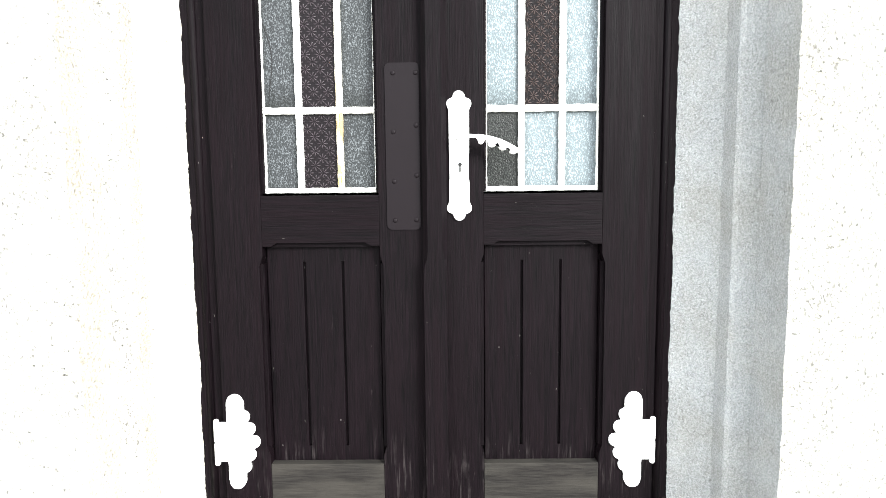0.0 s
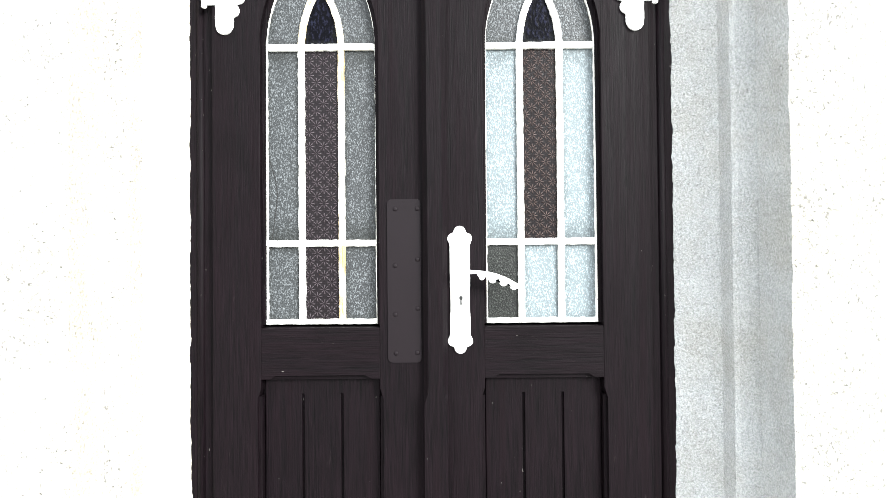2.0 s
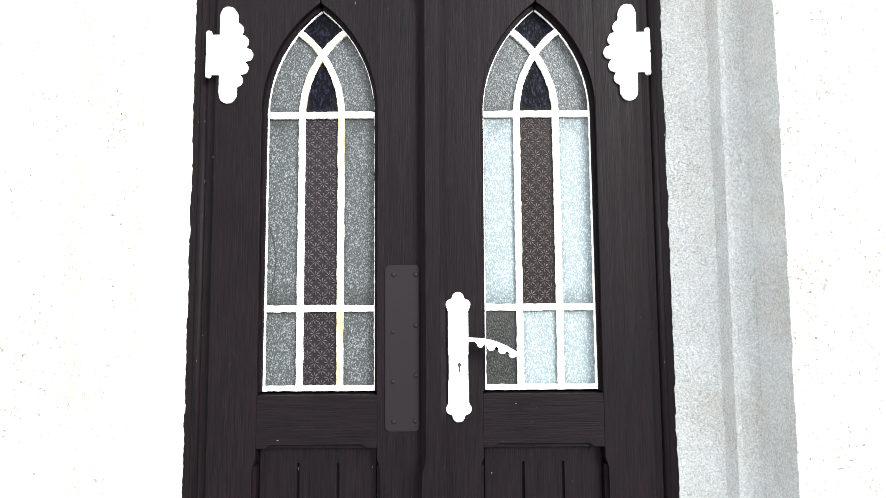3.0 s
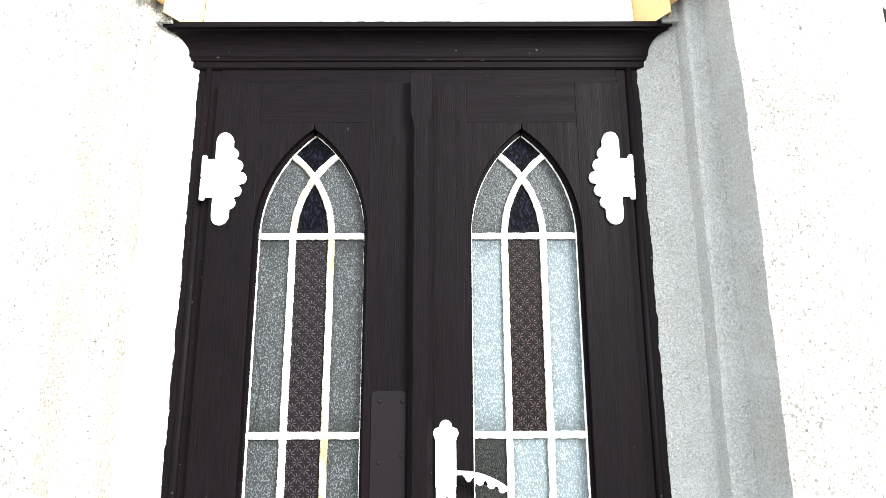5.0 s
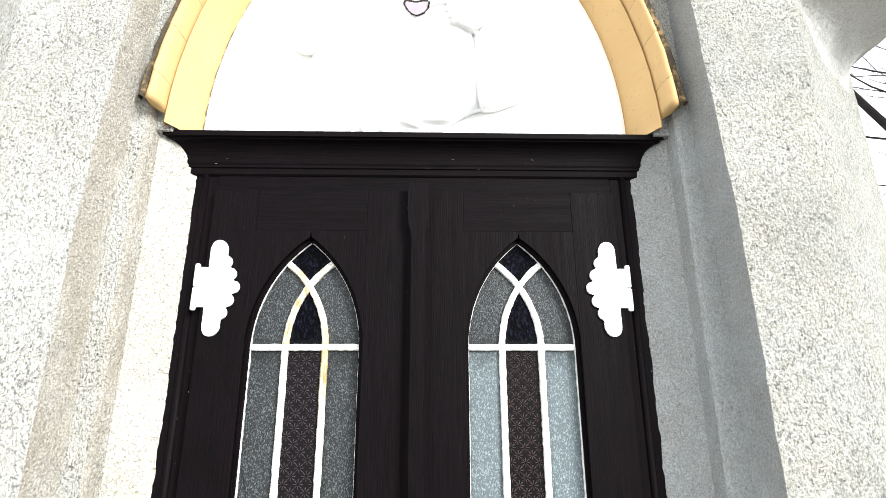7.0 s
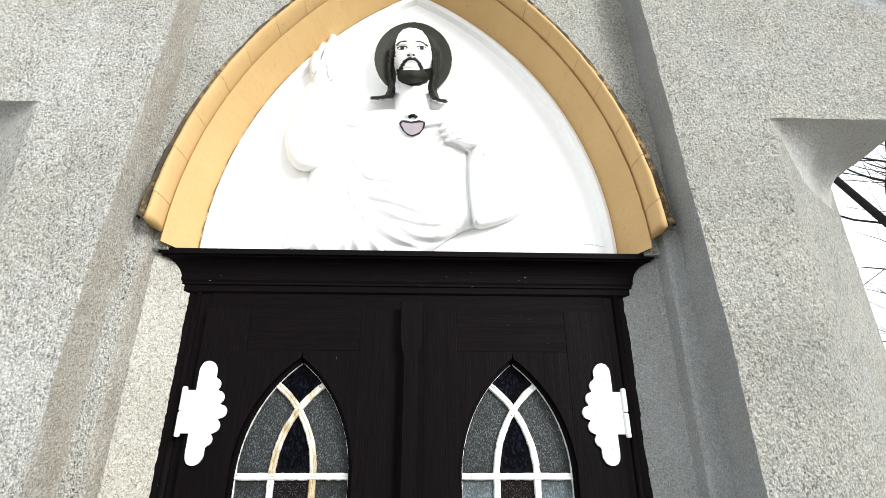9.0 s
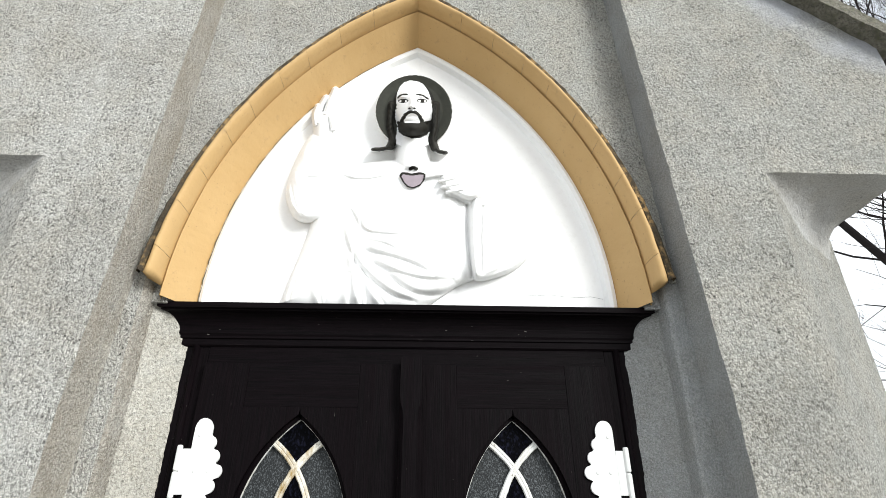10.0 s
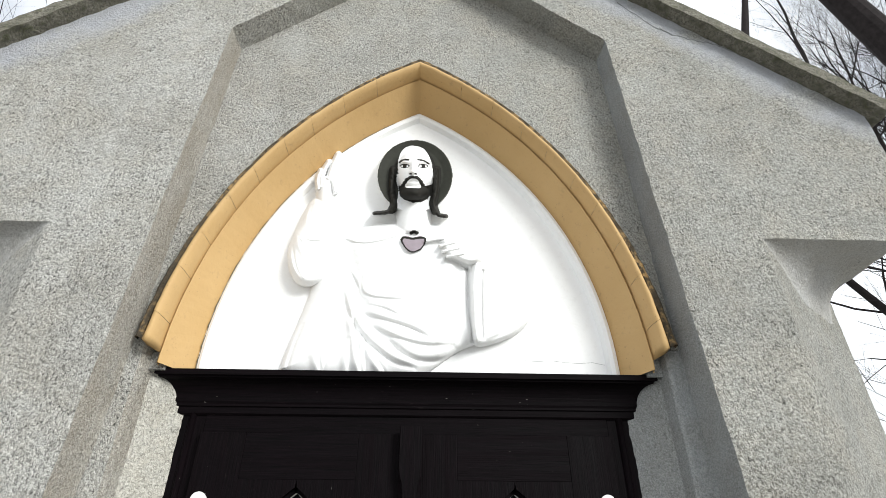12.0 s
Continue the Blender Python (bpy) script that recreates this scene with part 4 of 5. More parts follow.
def dome(bm, x, y, z, r, h, sides=12):
    """A rivet or screw head that stands out towards -y."""
    rings = []
    for q in (0.0, 0.5, 0.85):
        rings.append([bm.verts.new((x + r * math.cos(a) * (1 - q * q * 0.9), y - h * math.sin(q * math.pi / 2), z + r * math.sin(a) * (1 - q * q * 0.9)))
                      for a in [2 * math.pi * k / sides for k in range(sides)]])
    for a, b in zip(rings, rings[1:]):
        for k in range(sides):
            bm.faces.new((a[k], a[(k + 1) % sides], b[(k + 1) % sides], b[k]))
    bm.faces.new(rings[-1])
    return bm


def outer_x(z):
    return -0.2085 + math.sqrt(max(0.0, 0.354 ** 2 - z * z))


def inner_x(z):
    return 0.225 - math.sqrt(max(0.0, 0.275 ** 2 - z * z))


Z_CROSS = math.sqrt(0.275 ** 2 - 0.225 ** 2)
Z_MEET = 0.2205


def cell(bm, left, right, z0, z1, xc, n=14):
    """A thin pane between two curves x = left(z) and right(z), z from the springing."""
    zs = [z0 + (z1 - z0) * i / n for i in range(n + 1)]
    rim = [(xc + left(z), Z_SPRING + z) for z in zs] + [(xc + right(z), Z_SPRING + z) for z in zs[::-1]]
    clean = [p for i, p in enumerate(rim) if (Vector(p) - Vector(rim[i - 1])).length > 1e-4]
    return prism(bm, clean, 0.002, 0.006)


def hinge(parent, s, zc):
    """White scalloped strap hinge; s: 1 on the right leaf, -1 on the left."""
    x0 = s * 0.527
    lobes = [(0.0655, zc, 0.0176), (0.0545, zc + 0.034, 0.0172), (0.0545, zc - 0.034, 0.0172), (0.0415, zc + 0.066, 0.0168), (0.0415, zc - 0.066, 0.0168),
             (0.0265, zc + 0.093, 0.0170), (0.0265, zc - 0.093, 0.0170), (0.0210, zc + 0.1045, 0.0205), (0.0210, zc - 0.1045, 0.0205)]
    lobes += [(0.0220, zc + 0.010 * i, 0.0220) for i in range(-10, 11)]
    pts = blob_outline(lobes, x0, -s)
    bm = bmesh.new()
    prism(bm, pts, Y_LEAF - 0.006, Y_LEAF + 0.001, bevel=0.002)
    strap = part("hinge", bm, WHITE, parent, "white painted scalloped strap hinge")
    part("hinge_tongue", boxed(min(x0, s * 0.549), max(x0, s * 0.549), Y_LEAF - 0.006, Y_LEAF, zc - 0.052, zc + 0.052, bevel=0.002), WHITE, strap)
    for a, b in ((-0.060, -0.001), (0.001, 0.060)):
        bm = bmesh.new()
        rod(bm, [(s * 0.554, Y_LEAF - 0.006, zc + a), (s * 0.554, Y_LEAF - 0.006, zc + a + 0.003), (s * 0.554, Y_LEAF - 0.006, zc + b - 0.003), (s * 0.554, Y_LEAF - 0.006, zc + b)],
            [0.005, 0.0068, 0.0068, 0.005])
        part("hinge_knuckle", bm, WHITE, strap)
    for dz, dx in ((0.085, 0.014), (0.0, 0.05), (0.0, 0.018), (-0.085, 0.014)):
        part("hinge_screw", dome(bmesh.new(), x0 - s * dx, Y_LEAF - 0.006, zc + dz, 0.005, 0.0018), WHITE, strap)


def door_leaf(name, s, label):
    """One leaf. s: 1 for the right leaf, -1 for the left."""
    door = thing(name, (s * 0.28, 0.0, Z_FOOT), label, "door", "structure", "leaves of the double door")
    xo, xi = s * 0.538, s * 0.0 + 0.008 + s * 0.001          # outer and meeting edges of the leaf
    go, gi = s * 0.420, s * 0.1285                            # outer and inner edges of the glazing
    xc = (go + gi) / 2

    def span(a, b):
        return min(a, b), max(a, b)

    # stiles, with stopped notches beside the lower panel
    for a, b in ((xo, go), (xi, gi)):
        d = 0.010 if b > a else -0.010
        pts = [(a, Z_FOOT), (b, Z_FOOT), (b, 0.270), (b - d, 0.295), (b - d, 0.760), (b, 0.785), (b, Z_TOP), (a, Z_TOP)]
        bm = bmesh.new()
        prism(bm, pts, Y_LEAF, 0.030, bevel=0.0015)
        part("stile", bm, WOOD, door)
        bm = bmesh.new()
        prism(bm, [(b - d, 0.29), (b, 0.29), (b, 0.765), (b - d, 0.765)], Y_LEAF + 0.010, 0.012)
        part("stile_rebate", bm, WOOD, door)
    l, r = span(go, gi)
    part("top_rail", boxed(l, r, Y_LEAF + 0.0008, 0.03, 1.938, Z_TOP, bevel=0.0015), WOOD_X, door)
    bm = bmesh.new()
    prism(bm, [(l, 0.808), (l + 0.022, 0.808), (l + 0.036, 0.819), (r - 0.036, 0.819), (r - 0.022, 0.808), (r, 0.808), (r, 0.934), (l, 0.934)], Y_LEAF + 0.0006, 0.03, bevel=0.0015)
    part("middle_rail", bm, WOOD_X, door)
    part("rail_rebate", boxed(l + 0.02, r - 0.02, Y_LEAF + 0.012, 0.014, 0.806, 0.822), WOOD_X, door)
    part("bottom_rail", boxed(l, r, Y_LEAF + 0.001, 0.03, Z_FOOT, 0.246, bevel=0.002), WORN, door, "weathered grey-brown bottom rail")
    # the arched head piece between the stiles
    for m in (1, -1):
        rim = [(xc + m * (outer_x(z) + 0.001), Z_SPRING + z) for z in [0.285 * i / 20 for i in range(21)]]
        bm = bmesh.new()
        prism(bm, [(xc + m * 0.1458, Z_SPRING - 0.03)] + rim + [(xc, 1.938), (xc + m * 0.1458, 1.938)], Y_LEAF + 0.0006, 0.03)
        part("arched_head", bm, WOOD, door)
        rim2 = [(xc + m * (outer_x(z) - 0.004), Z_SPRING + z) for z in [0.28 * i / 20 for i in range(21)]]
        bm = bmesh.new()
        ribbon(bm, [(xc + m * 0.1435, Z_SILL)] + rim2, 0.010, -0.014, 0.02)
        part("glazing_bead", bm, WOOD, door)
    # lower panel
    part("panel_board", boxed(l - 0.004, r + 0.004, 0.002, 0.02, 0.24, 0.825), WOOD, door)
    third = (r - l) / 3
    for i in range(3):
        part("plank", boxed(l + i * third + 0.003, l + (i + 1) * third - 0.003, -0.006, 0.004, 0.244, 0.822, bevel=0.0022), WOOD, door)
    for i in (1, 2):
        for za, zb in ((0.768, 0.821), (0.245, 0.285)):
            part("groove_stop", boxed(l + i * third - 0.006, l + i * third + 0.006, -0.0063, 0.004, za, zb), WOOD, door)
    # panes
    mull = (-0.1455, -0.050, 0.050, 0.1455)
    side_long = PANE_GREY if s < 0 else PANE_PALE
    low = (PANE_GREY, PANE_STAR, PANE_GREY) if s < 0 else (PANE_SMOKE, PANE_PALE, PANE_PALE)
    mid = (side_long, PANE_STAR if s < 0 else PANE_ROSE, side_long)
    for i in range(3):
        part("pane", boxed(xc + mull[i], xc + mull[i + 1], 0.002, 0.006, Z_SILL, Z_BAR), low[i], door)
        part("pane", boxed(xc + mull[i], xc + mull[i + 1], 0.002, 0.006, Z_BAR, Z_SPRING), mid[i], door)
    part("pane", cell(bmesh.new(), inner_x, lambda z: -inner_x(z), 0.0, Z_CROSS, xc), PANE_BLUE, door)
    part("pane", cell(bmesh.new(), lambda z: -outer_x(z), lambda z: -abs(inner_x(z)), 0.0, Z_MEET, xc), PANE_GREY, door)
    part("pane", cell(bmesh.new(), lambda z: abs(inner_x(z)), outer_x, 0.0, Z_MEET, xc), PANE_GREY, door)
    part("pane", cell(bmesh.new(), lambda z: -min(inner_x(z), outer_x(z)), lambda z: min(inner_x(z), outer_x(z)), Z_CROSS, 0.2855, xc), PANE_BLUE, door)
    # glazing bars: painted cames with a groove between two beads, their edges ragged with putty and paint
    rng = random.Random(17 + s)

    def bar(pts, width, nm="glazing_bar", out=0.0, mat=CAME):
        bm, rows, y0 = bmesh.new(), [], -0.004 - out
        cut = [pts[0]]
        for p, q in zip(pts, pts[1:]):
            n = max(1, int(math.dist(p, q) / 0.011))
            cut += [(p[0] + (q[0] - p[0]) * i / n, p[1] + (q[1] - p[1]) * i / n) for i in range(1, n + 1)]
        for i, (x, z) in enumerate(cut):
            p, q = cut[max(i - 1, 0)], cut[min(i + 1, len(cut) - 1)]
            d = Vector((q[0] - p[0], q[1] - p[1])).normalized()
            a, b = [width / 2 + rng.uniform(-0.0009, 0.0008) for _ in range(2)]
            prof = ((a, 0.008), (a, y0), (a * 0.72, y0 - 0.0028), (a * 0.22, y0 - 0.0026), (0, y0 - 0.0012), (-b * 0.22, y0 - 0.0026), (-b * 0.72, y0 - 0.0028), (-b, y0), (-b, 0.008))
            rows.append([bm.verts.new((xc + x - d.y * o, y, z + d.x * o)) for o, y in prof])
        for r0, r1 in zip(rows, rows[1:]):
            for j in range(9):
                bm.faces.new((r0[j], r0[(j + 1) % 9], r1[(j + 1) % 9], r1[j]))
        bm.faces.new(rows[0])
        bm.faces.new(rows[-1][::-1])
        part(nm, bm, mat, door, "rust-stained white glazing bar" if mat is CAME_RUSTY else "")

    def steps(z0, z1, n=24):
        return [z0 + (z1 - z0) * i / n for i in range(n + 1)]

    for x in (-0.050, 0.050):
        bar([(x, Z_SILL), (x, Z_SPRING)], 0.0165, mat=CAME_RUSTY if s < 0 < x else CAME)
    for m in (1, -1):
        bar([(m * inner_x(z), Z_SPRING + z) for z in steps(0, Z_MEET)], 0.0165, out=0.0004 * m, mat=CAME_RUSTY if s < 0 else CAME)
        bar([(m * 0.1405, Z_SILL), (m * 0.1405, Z_SPRING)] + [(m * (outer_x(z) - 0.005), Z_SPRING + z) for z in steps(0.01, 0.279)], 0.0110, "border_bar", 0.0008 * m)
    for z, w in ((Z_BAR, 0.0165), (Z_SPRING, 0.0160)):
        bar([(-0.1455, z), (0.1455, z)], w, out=0.0012)
    bar([(-0.1455, Z_SILL + 0.006), (0.1455, Z_SILL + 0.006)], 0.013, "border_bar", 0.0016)
    for zc in (1.783, 0.309):
        hinge(door, s, zc)
    return door


left_leaf = door_leaf("door_1", -1, "dark brown panelled door leaf with grey and violet leaded glazing, closed")
right_leaf = door_leaf("door_2", 1, "dark brown panelled door leaf with pale whitened glazing and handle, closed")

# cover strip over the meeting edges, on the right leaf
bm = bmesh.new()
rows = []
for z, cut in ((Z_FOOT, 0.0015), (0.745, 0.0015), (0.760, 0.004), (0.775, 0.009), (0.795, 0.0115), (1.905, 0.0115), (1.928, 0.009), (1.945, 0.004), (1.962, 0.0015), (2.066, 0.0015)):
    plan = [(-0.0200, Y_LEAF + 0.001), (-0.0200, Y_LEAF - 0.027 + cut * 1.1), (-0.0200 + cut, Y_LEAF - 0.027), (0.0380 - cut, Y_LEAF - 0.027), (0.0380, Y_LEAF - 0.027 + cut * 1.1), (0.0380, Y_LEAF + 0.001)]
    rows.append([bm.verts.new((x, y, z)) for x, y in plan])
for r0, r1 in zip(rows, rows[1:]):
    for i in range(6):
        bm.faces.new((r0[i], r0[(i + 1) % 6], r1[(i + 1) % 6], r1[i]))
bm.faces.new(rows[0][::-1])
bm.faces.new(rows[-1])
part("cover_strip", bm, WOOD, right_leaf)

# sheet metal plate on the left leaf
bm = bmesh.new()
corner = arc(-0.096, 0.860, 0.012, math.pi, 1.5 * math.pi, 5) + arc(-0.036, 0.858, 0.010, 1.5 * math.pi, 2 * math.pi, 5) \
    + arc(-0.036, 1.238, 0.010, 0, 0.5 * math.pi, 5) + arc(-0.096, 1.236, 0.012, 0.5 * math.pi, math.pi, 5)
prism(bm, corner, Y_LEAF - 0.003, Y_LEAF + 0.001, bevel=0.0008)
plate = part("cover_plate", bm, PLATE, left_leaf, "brown painted sheet metal plate with rivets")
for x, z in ((-0.088, 1.224), (-0.034, 1.224), (-0.089, 1.085), (-0.089, 0.966), (-0.088, 0.871), (-0.034, 1.10), (-0.034, 0.98), (-0.036, 0.872)):
    part("rivet", dome(bmesh.new(), x, Y_LEAF - 0.003, z, 0.0058, 0.0026), PLATE, plate)

# handle plate and lever on the right leaf
lobes = [(0.0, 1.166, 0.0145), (0.0165, 1.150, 0.0135), (0.0, 0.884, 0.0145), (0.0170, 0.900, 0.0135)]
z0, z1 = 0.8695, 1.1805
rim = []
for i in range(121):
    z = z0 + (z1 - z0) * (0.5 - 0.5 * math.cos(math.pi * i / 120))
    reach = [cx + math.sqrt(max(0, r * r - (z - cz) ** 2)) for cx, cz, r in lobes if abs(z - cz) <= r]
    if 0.90 < z < 1.150:
        reach.append(0.0243 - 0.0012 * (abs(z - 1.0) < 0.035))
    rim.append((max(reach + [0.001]), z))
bm = bmesh.new()
prism(bm, [(0.0695 + w, z) for w, z in rim] + [(0.0695 - w, z) for w, z in rim[::-1]], Y_LEAF - 0.005, Y_LEAF + 0.001, bevel=0.0015)
lock = part("handle_plate", bm, WHITE, right_leaf, "white painted long door plate with trefoil ends")
bm = bmesh.new()
dome(bm, 0.0715, Y_LEAF - 0.0052, 1.005, 0.0050, 0.0004)
box(bm, 0.0695, 0.0735, Y_LEAF - 0.0056, Y_LEAF - 0.005, 0.987, 1.004)
part("keyhole", bm, BLACK, lock)
part("rosette", dome(bmesh.new(), 0.0685, Y_LEAF - 0.005, 1.071, 0.0175, 0.008, 24), WHITE, lock)
lever = part("lever", rod(bmesh.new(), [(0.0685, -0.034, 1.070), (0.0685, -0.058, 1.070), (0.0685, -0.066, 1.070)], [0.0085, 0.0085, 0.006], 14), WHITE, lock, "white painted scalloped lever with rust spots", smooth=True)
# the grip: smooth back, scalloped lower edge
tops, lows = [], []
beads = ((0.1205, 1.0565, 0.0070), (0.1460, 1.0525, 0.0105), (0.1720, 1.0450, 0.0105), (0.1960, 1.0350, 0.0095))
for i in range(57):
    q = i / 56
    x = 0.066 + 0.142 * q
    top = 1.0745 - 0.0075 * q - 0.0285 * max(0.0, (q - 0.35) / 0.65) ** 2
    neck = top - 0.0095 + 0.003 * math.sin(q * 3)
    low = min([neck if q < 0.9 else top - 0.006] + [cz - math.sqrt(r * r - (x - cx) ** 2) for cx, cz, r in beads if abs(x - cx) < r])
    tops.append((x, top))
    lows.append((x, min(low, top - 0.004)))
bm = bmesh.new()
prism(bm, tops + lows[::-1], -0.076, -0.064, bevel=0.003)
part("grip", bm, CAME, lever, "white painted scalloped grip with rust spots")

# crack in one pane of the left leaf
bm = bmesh.new()
ribbon(bm, [(-0.412, 1.365), (-0.402, 1.34), (-0.392, 1.305), (-0.387, 1.27), (-0.389, 1.235), (-0.396, 1.19), (-0.400, 1.152)], 0.0016, 0.0008, 0.0025)
part("crack", bm, BLACK, left_leaf, "thin dark crack in the pane")

# ---------------- door frame with its cornice ----------------
frame_ob = thing("door_frame", (0, 0.0, 0.0), "dark brown wooden door frame with a moulded cornice", "door frame", "structure")
for s in (1, -1):
    bm = bmesh.new()
    a, b = sorted((s * 0.5395, s * 0.604))
    box(bm, a, b, -0.012, 0.07, 0.0, 2.118, bevel=0.002)
    part("frame_post", bm, WOOD, frame_ob)
    part("frame_bead", rod(bmesh.new(), [(s * 0.574, -0.010, 0.0), (s * 0.574, -0.010, 2.11)], [0.010, 0.010], 10), WOOD, frame_ob, smooth=True)
part("frame_head", boxed(-0.5392, 0.5392, -0.014, 0.07, 2.0545, 2.118, bevel=0.002), WOOD_X, frame_ob)
part("threshold", boxed(-0.5392, 0.5392, -0.03, 0.07, -0.002, 0.010, bevel=0.002), WORN, frame_ob)
profile = [(0.03, 2.100), (-0.016, 2.100), (-0.020, 2.104), (-0.020, 2.120), (-0.024, 2.122), (-0.024, 2.128), (-0.027, 2.134)]
profile += [(-0.027 - 0.036 * (1 - math.cos(a)), 2.134 + 0.052 * math.sin(a)) for a in [math.pi / 2 * i / 8 for i in range(1, 9)]]
profile += [(-0.066, 2.187), (-0.066, 2.191), (-0.074, 2.192), (-0.074, 2.207), (0.03, 2.209)]
bm = bmesh.new()
ends = []
for s in (-1, 1):
    ends.append([bm.verts.new((s * (0.5965 + max(0.0, -y) * 1.12), y, z)) for y, z in profile])
for i in range(len(profile) - 1):
    bm.faces.new((ends[0][i], ends[0][i + 1], ends[1][i + 1], ends[1][i]))
bm.faces.new(ends[0])
bm.faces.new(ends[1][::-1])
part("cornice", bm, WOOD_X, frame_ob, "dark brown moulded wooden cornice")

# ---------------- bare trees behind the chapel ----------------
def limb(data, start, way, length, r0, depth, rng, twist=0.22, split=3, up=0.05):
    """One tapering limb with its side twigs, added to lists of places and faces."""
    verts, faces = data
    sides = 14 if r0 > 0.08 else 6 if r0 > 0.03 else (4 if r0 > 0.008 else 3)
    n = max(3, min(9, int(length / 0.25)))
    p, d = Vector(start), Vector(way).normalized()
    rings = []
    marks = []
    for i in range(n + 1):
        q = i / n
        r = r0 * (1 - 0.72 * q)
        a = d.orthogonal().normalized()
        b = d.cross(a)
        base = len(verts)
        for k in range(sides):
            t = 2 * math.pi * k / sides
            verts.append(p + r * (a * math.cos(t) + b * math.sin(t)))
        rings.append(base)
        marks.append((p.copy(), d.copy(), r))
        if i < n:
            p = p + d * (length / n)
            d = (d + Vector((rng.uniform(-1, 1), rng.uniform(-1, 1), rng.uniform(-1, 1) + up * 3)) * twist).normalized()
    for a, b in zip(rings, rings[1:]):
        for k in range(sides):
            faces.append((a + k, a + (k + 1) % sides, b + (k + 1) % sides, b + k))
    if depth <= 0:
        return marks
    for j in range(split):
        q = rng.uniform(0.25, 1.0) if j else 1.0
        m = marks[min(n, int(q * n))]
        side = Vector((rng.uniform(-1, 1), rng.uniform(-1, 1), rng.uniform(-0.3, 1))).normalized()
        limb(data, m[0], (m[1] * 0.9 + side * 0.75).normalized(), length * rng.uniform(0.45, 0.72), m[2] * rng.uniform(0.5, 0.72), depth - 1, rng, twist, split, up)
    return marks


def tree_mesh(data):
    me = bpy.data.meshes.new("tree_wood")
    me.from_pydata([tuple(v) for v in data[0]], [], data[1])
    me.materials.append(BARK)
    return me


def tree(at, lean, length, r0, depth, seed, label, limbs=(), split=3, twist=0.16, bend=0.03, low=0.42, thick=0.55):
    """A bare tree: a leaning trunk, its named limbs, and fine twigs."""
    rng = random.Random(seed)
    root = thing("tree", at, label, "tree", "", "bare winter trees")
    data = ([], [])
    marks = limb(data, (0, 0, 0), lean, length, r0, 0, rng, bend, 0)
    trunk = new("trunk", tree_mesh(data))
    trunk.parent = root
    data = ([], [])
    for i in range(7):
        m = marks[int(len(marks) * (low + (0.98 - low) / 7 * i)) if int(len(marks) * (low + (0.98 - low) / 7 * i)) < len(marks) else -1]
        side = Vector((rng.uniform(-1, 1), rng.uniform(-1, 1), rng.uniform(0.1, 0.9))).normalized()
        limb(data, m[0], (m[1] * 0.5 + side).normalized(), length * rng.uniform(0.2, 0.34), m[2] * thick, depth, rng, twist, split)
    limb(data, marks[-1][0], marks[-1][1], length * 0.3, marks[-1][2], depth, rng, twist, split)
    for start, way, ln, r in limbs:
        limb(data, start, way, ln, r, 4, rng, 0.13, 4)
    crown = tagged(new("crown", tree_mesh(data)), kind="stuff")
    crown.parent = root
    return root


TRUNK_AT, TRUNK_WAY = (8.58, 3.0, -0.1), (-2.53, 0.0, 9.07)
# a thick leaning trunk that passes over the right of the gable
tree(TRUNK_AT, TRUNK_WAY, 12.5, 0.40, 3, 3, "thick dark bare tree leaning over the chapel", split=3, bend=0.004, low=0.86)
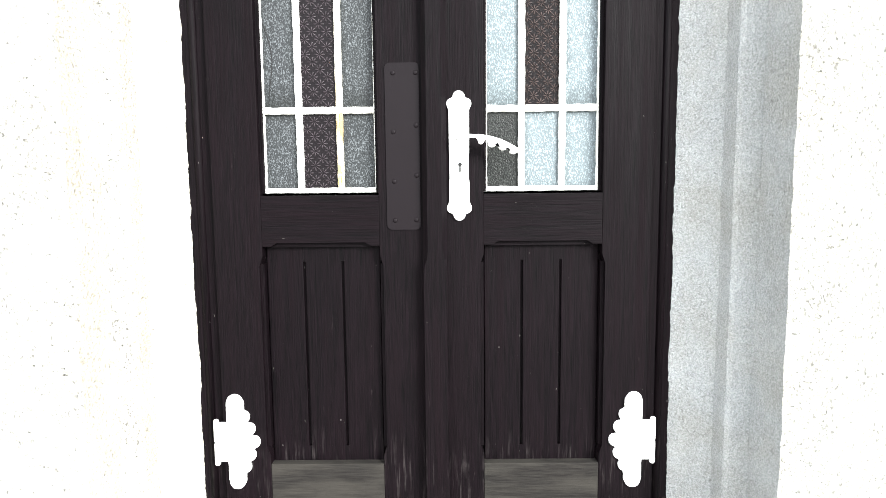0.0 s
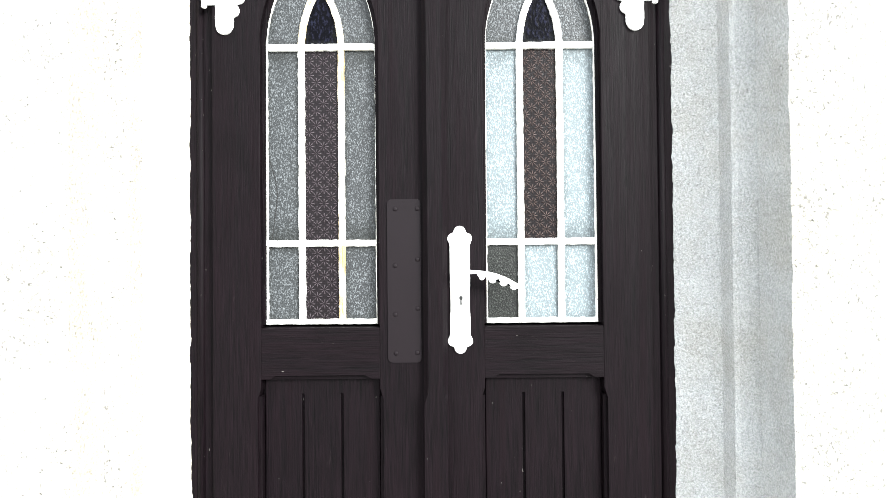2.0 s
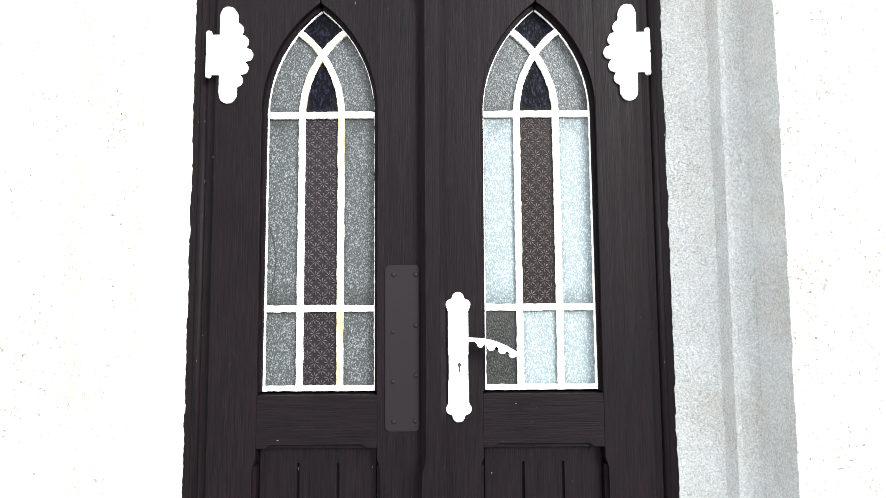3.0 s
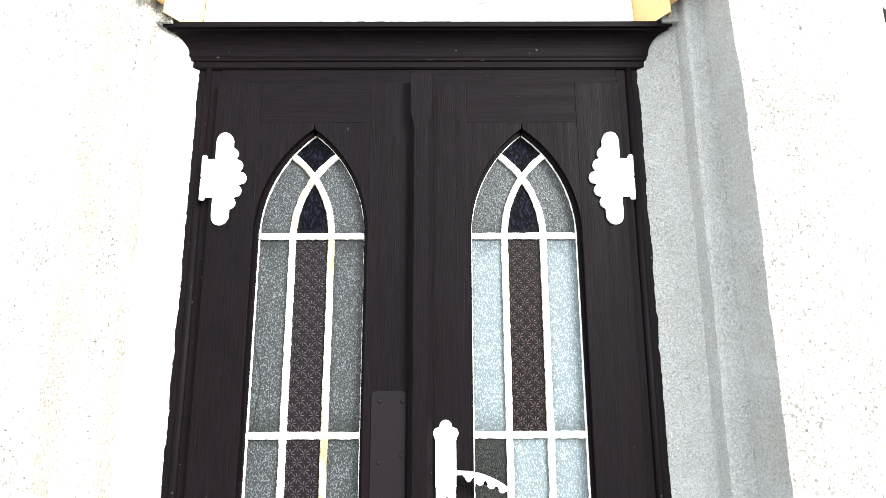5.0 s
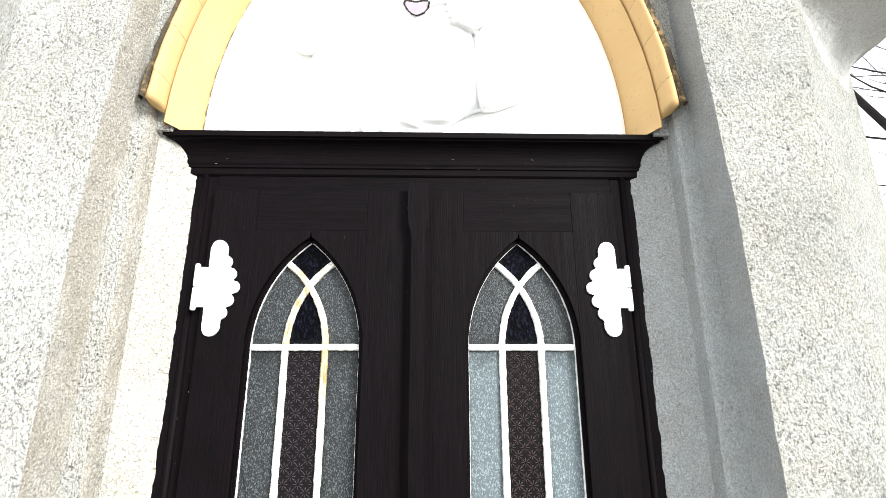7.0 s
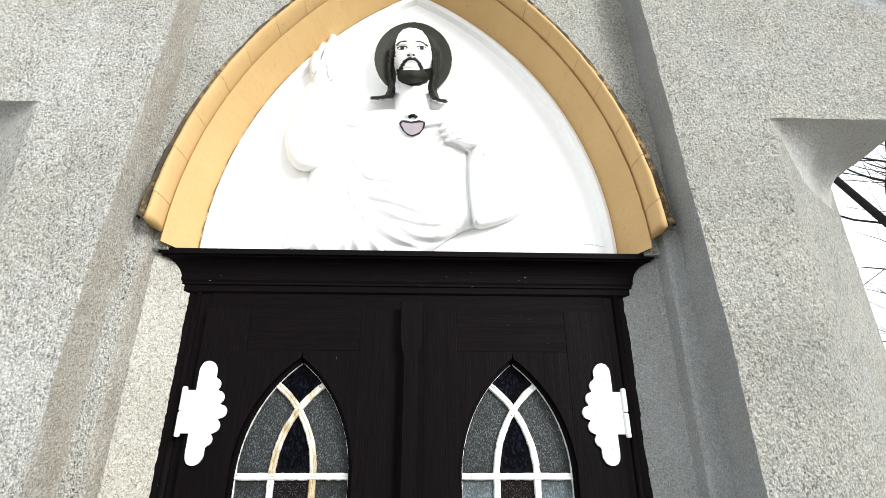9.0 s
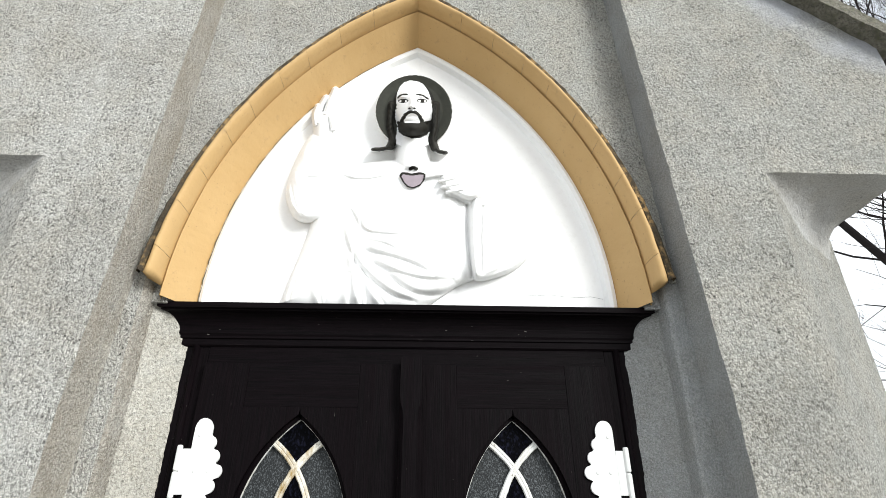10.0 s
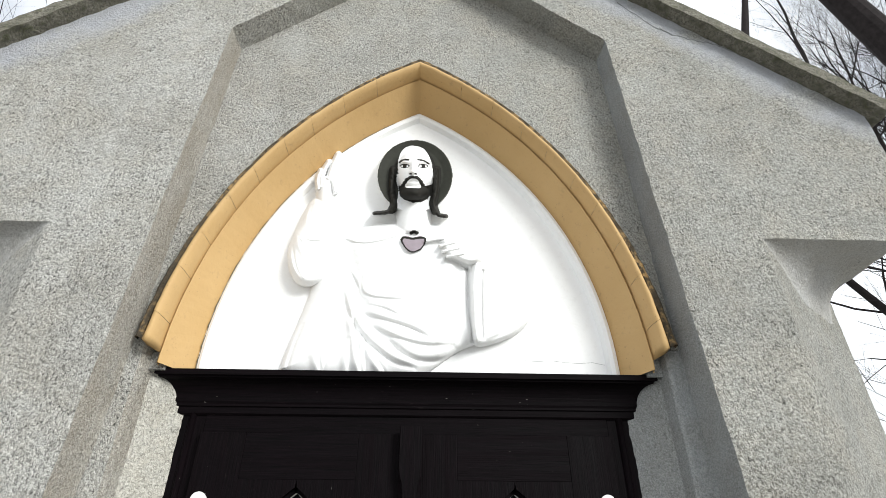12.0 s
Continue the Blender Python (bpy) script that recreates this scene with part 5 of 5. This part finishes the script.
# one farther back, with a long low limb
tree((9.15, 4.27, -0.1), (-0.35, 0.03, 0.52), 10.5, 0.085, 4, 11, "dark bare tree with a long leaning trunk", bend=0.006, thick=0.3,
     limbs=[((-1.2, -0.5, 3.4), (-1, -0.1, 0.15), 2.6, 0.012), ((-1.6, -0.6, 4.2), (-0.9, 0.2, 0.3), 2.4, 0.012), ((-0.8, -0.4, 2.6), (-1, 0.0, 0.1), 2.8, 0.012),
            ((-2.0, -0.4, 3.0), (-1, 0.3, 0.0), 2.0, 0.010), ((-1.9, 0.2, 2.4), (-1, -0.2, 0.1), 2.2, 0.010), ((-1.4, 0.3, 2.0), (-1, 0.1, 0.15), 2.4, 0.010)])
# distant bushy crowns
tree((7.7, 5.6, -0.2), (-0.08, -0.05, 1.0), 10.0, 0.10, 5, 21, "distant bare tree with a crown of fine twigs", split=4, twist=0.12)
tree((4.06, 7.4, -0.2), (0.30, 0.0, 1.0), 17.5, 0.27, 3, 5, "tall slim bare tree behind the chapel", split=2, bend=0.003, low=0.95, thick=0.3)
tree((-8.2, 5.6, -0.2), (0.10, 0.0, 1.0), 9.5, 0.16, 5, 8, "bare tree with a crown of fine twigs", split=3)
tree((-12.0, 9.5, -0.2), (0.05, 0.05, 1.0), 11.0, 0.18, 4, 14, "bare tree with a crown of fine twigs", split=3)
tree((14.0, 9.0, -0.2), (-0.06, 0.0, 1.0), 10.0, 0.16, 4, 31, "bare tree with a crown of fine twigs", split=3)

# a fan of fine upright twigs just over the coping
tree((8.9, 6.3, -0.2), (-0.05, -0.03, 1.0), 9.6, 0.13, 4, 77, "distant slim tree with a fan of fine bare twigs", split=6, twist=0.10, low=0.88)
tree((9.9, 6.6, -0.2), (-0.05, -0.03, 1.0), 9.4, 0.13, 4, 78, "distant slim tree with a fan of fine bare twigs", split=6, twist=0.10, low=0.86)

# a tree beyond the corner whose fine side branches cross the sky beside the chapel
tree((7.3, 4.4, -0.2), (0.03, 0.0, 1.0), 8.0, 0.09, 4, 41, "slim bare tree with fine level twigs", split=3, low=0.5, thick=0.4,
     limbs=[((-0.1, 0.0, 1.9 + 0.22 * i + 0.2 * math.sin(5.1 * i)), (-1, 0.3 * math.sin(2.3 * i), 0.45 * math.sin(3.7 * i + 1) + 0.25), 1.5 + 0.6 * math.sin(1.9 * i), 0.024) for i in range(18)])
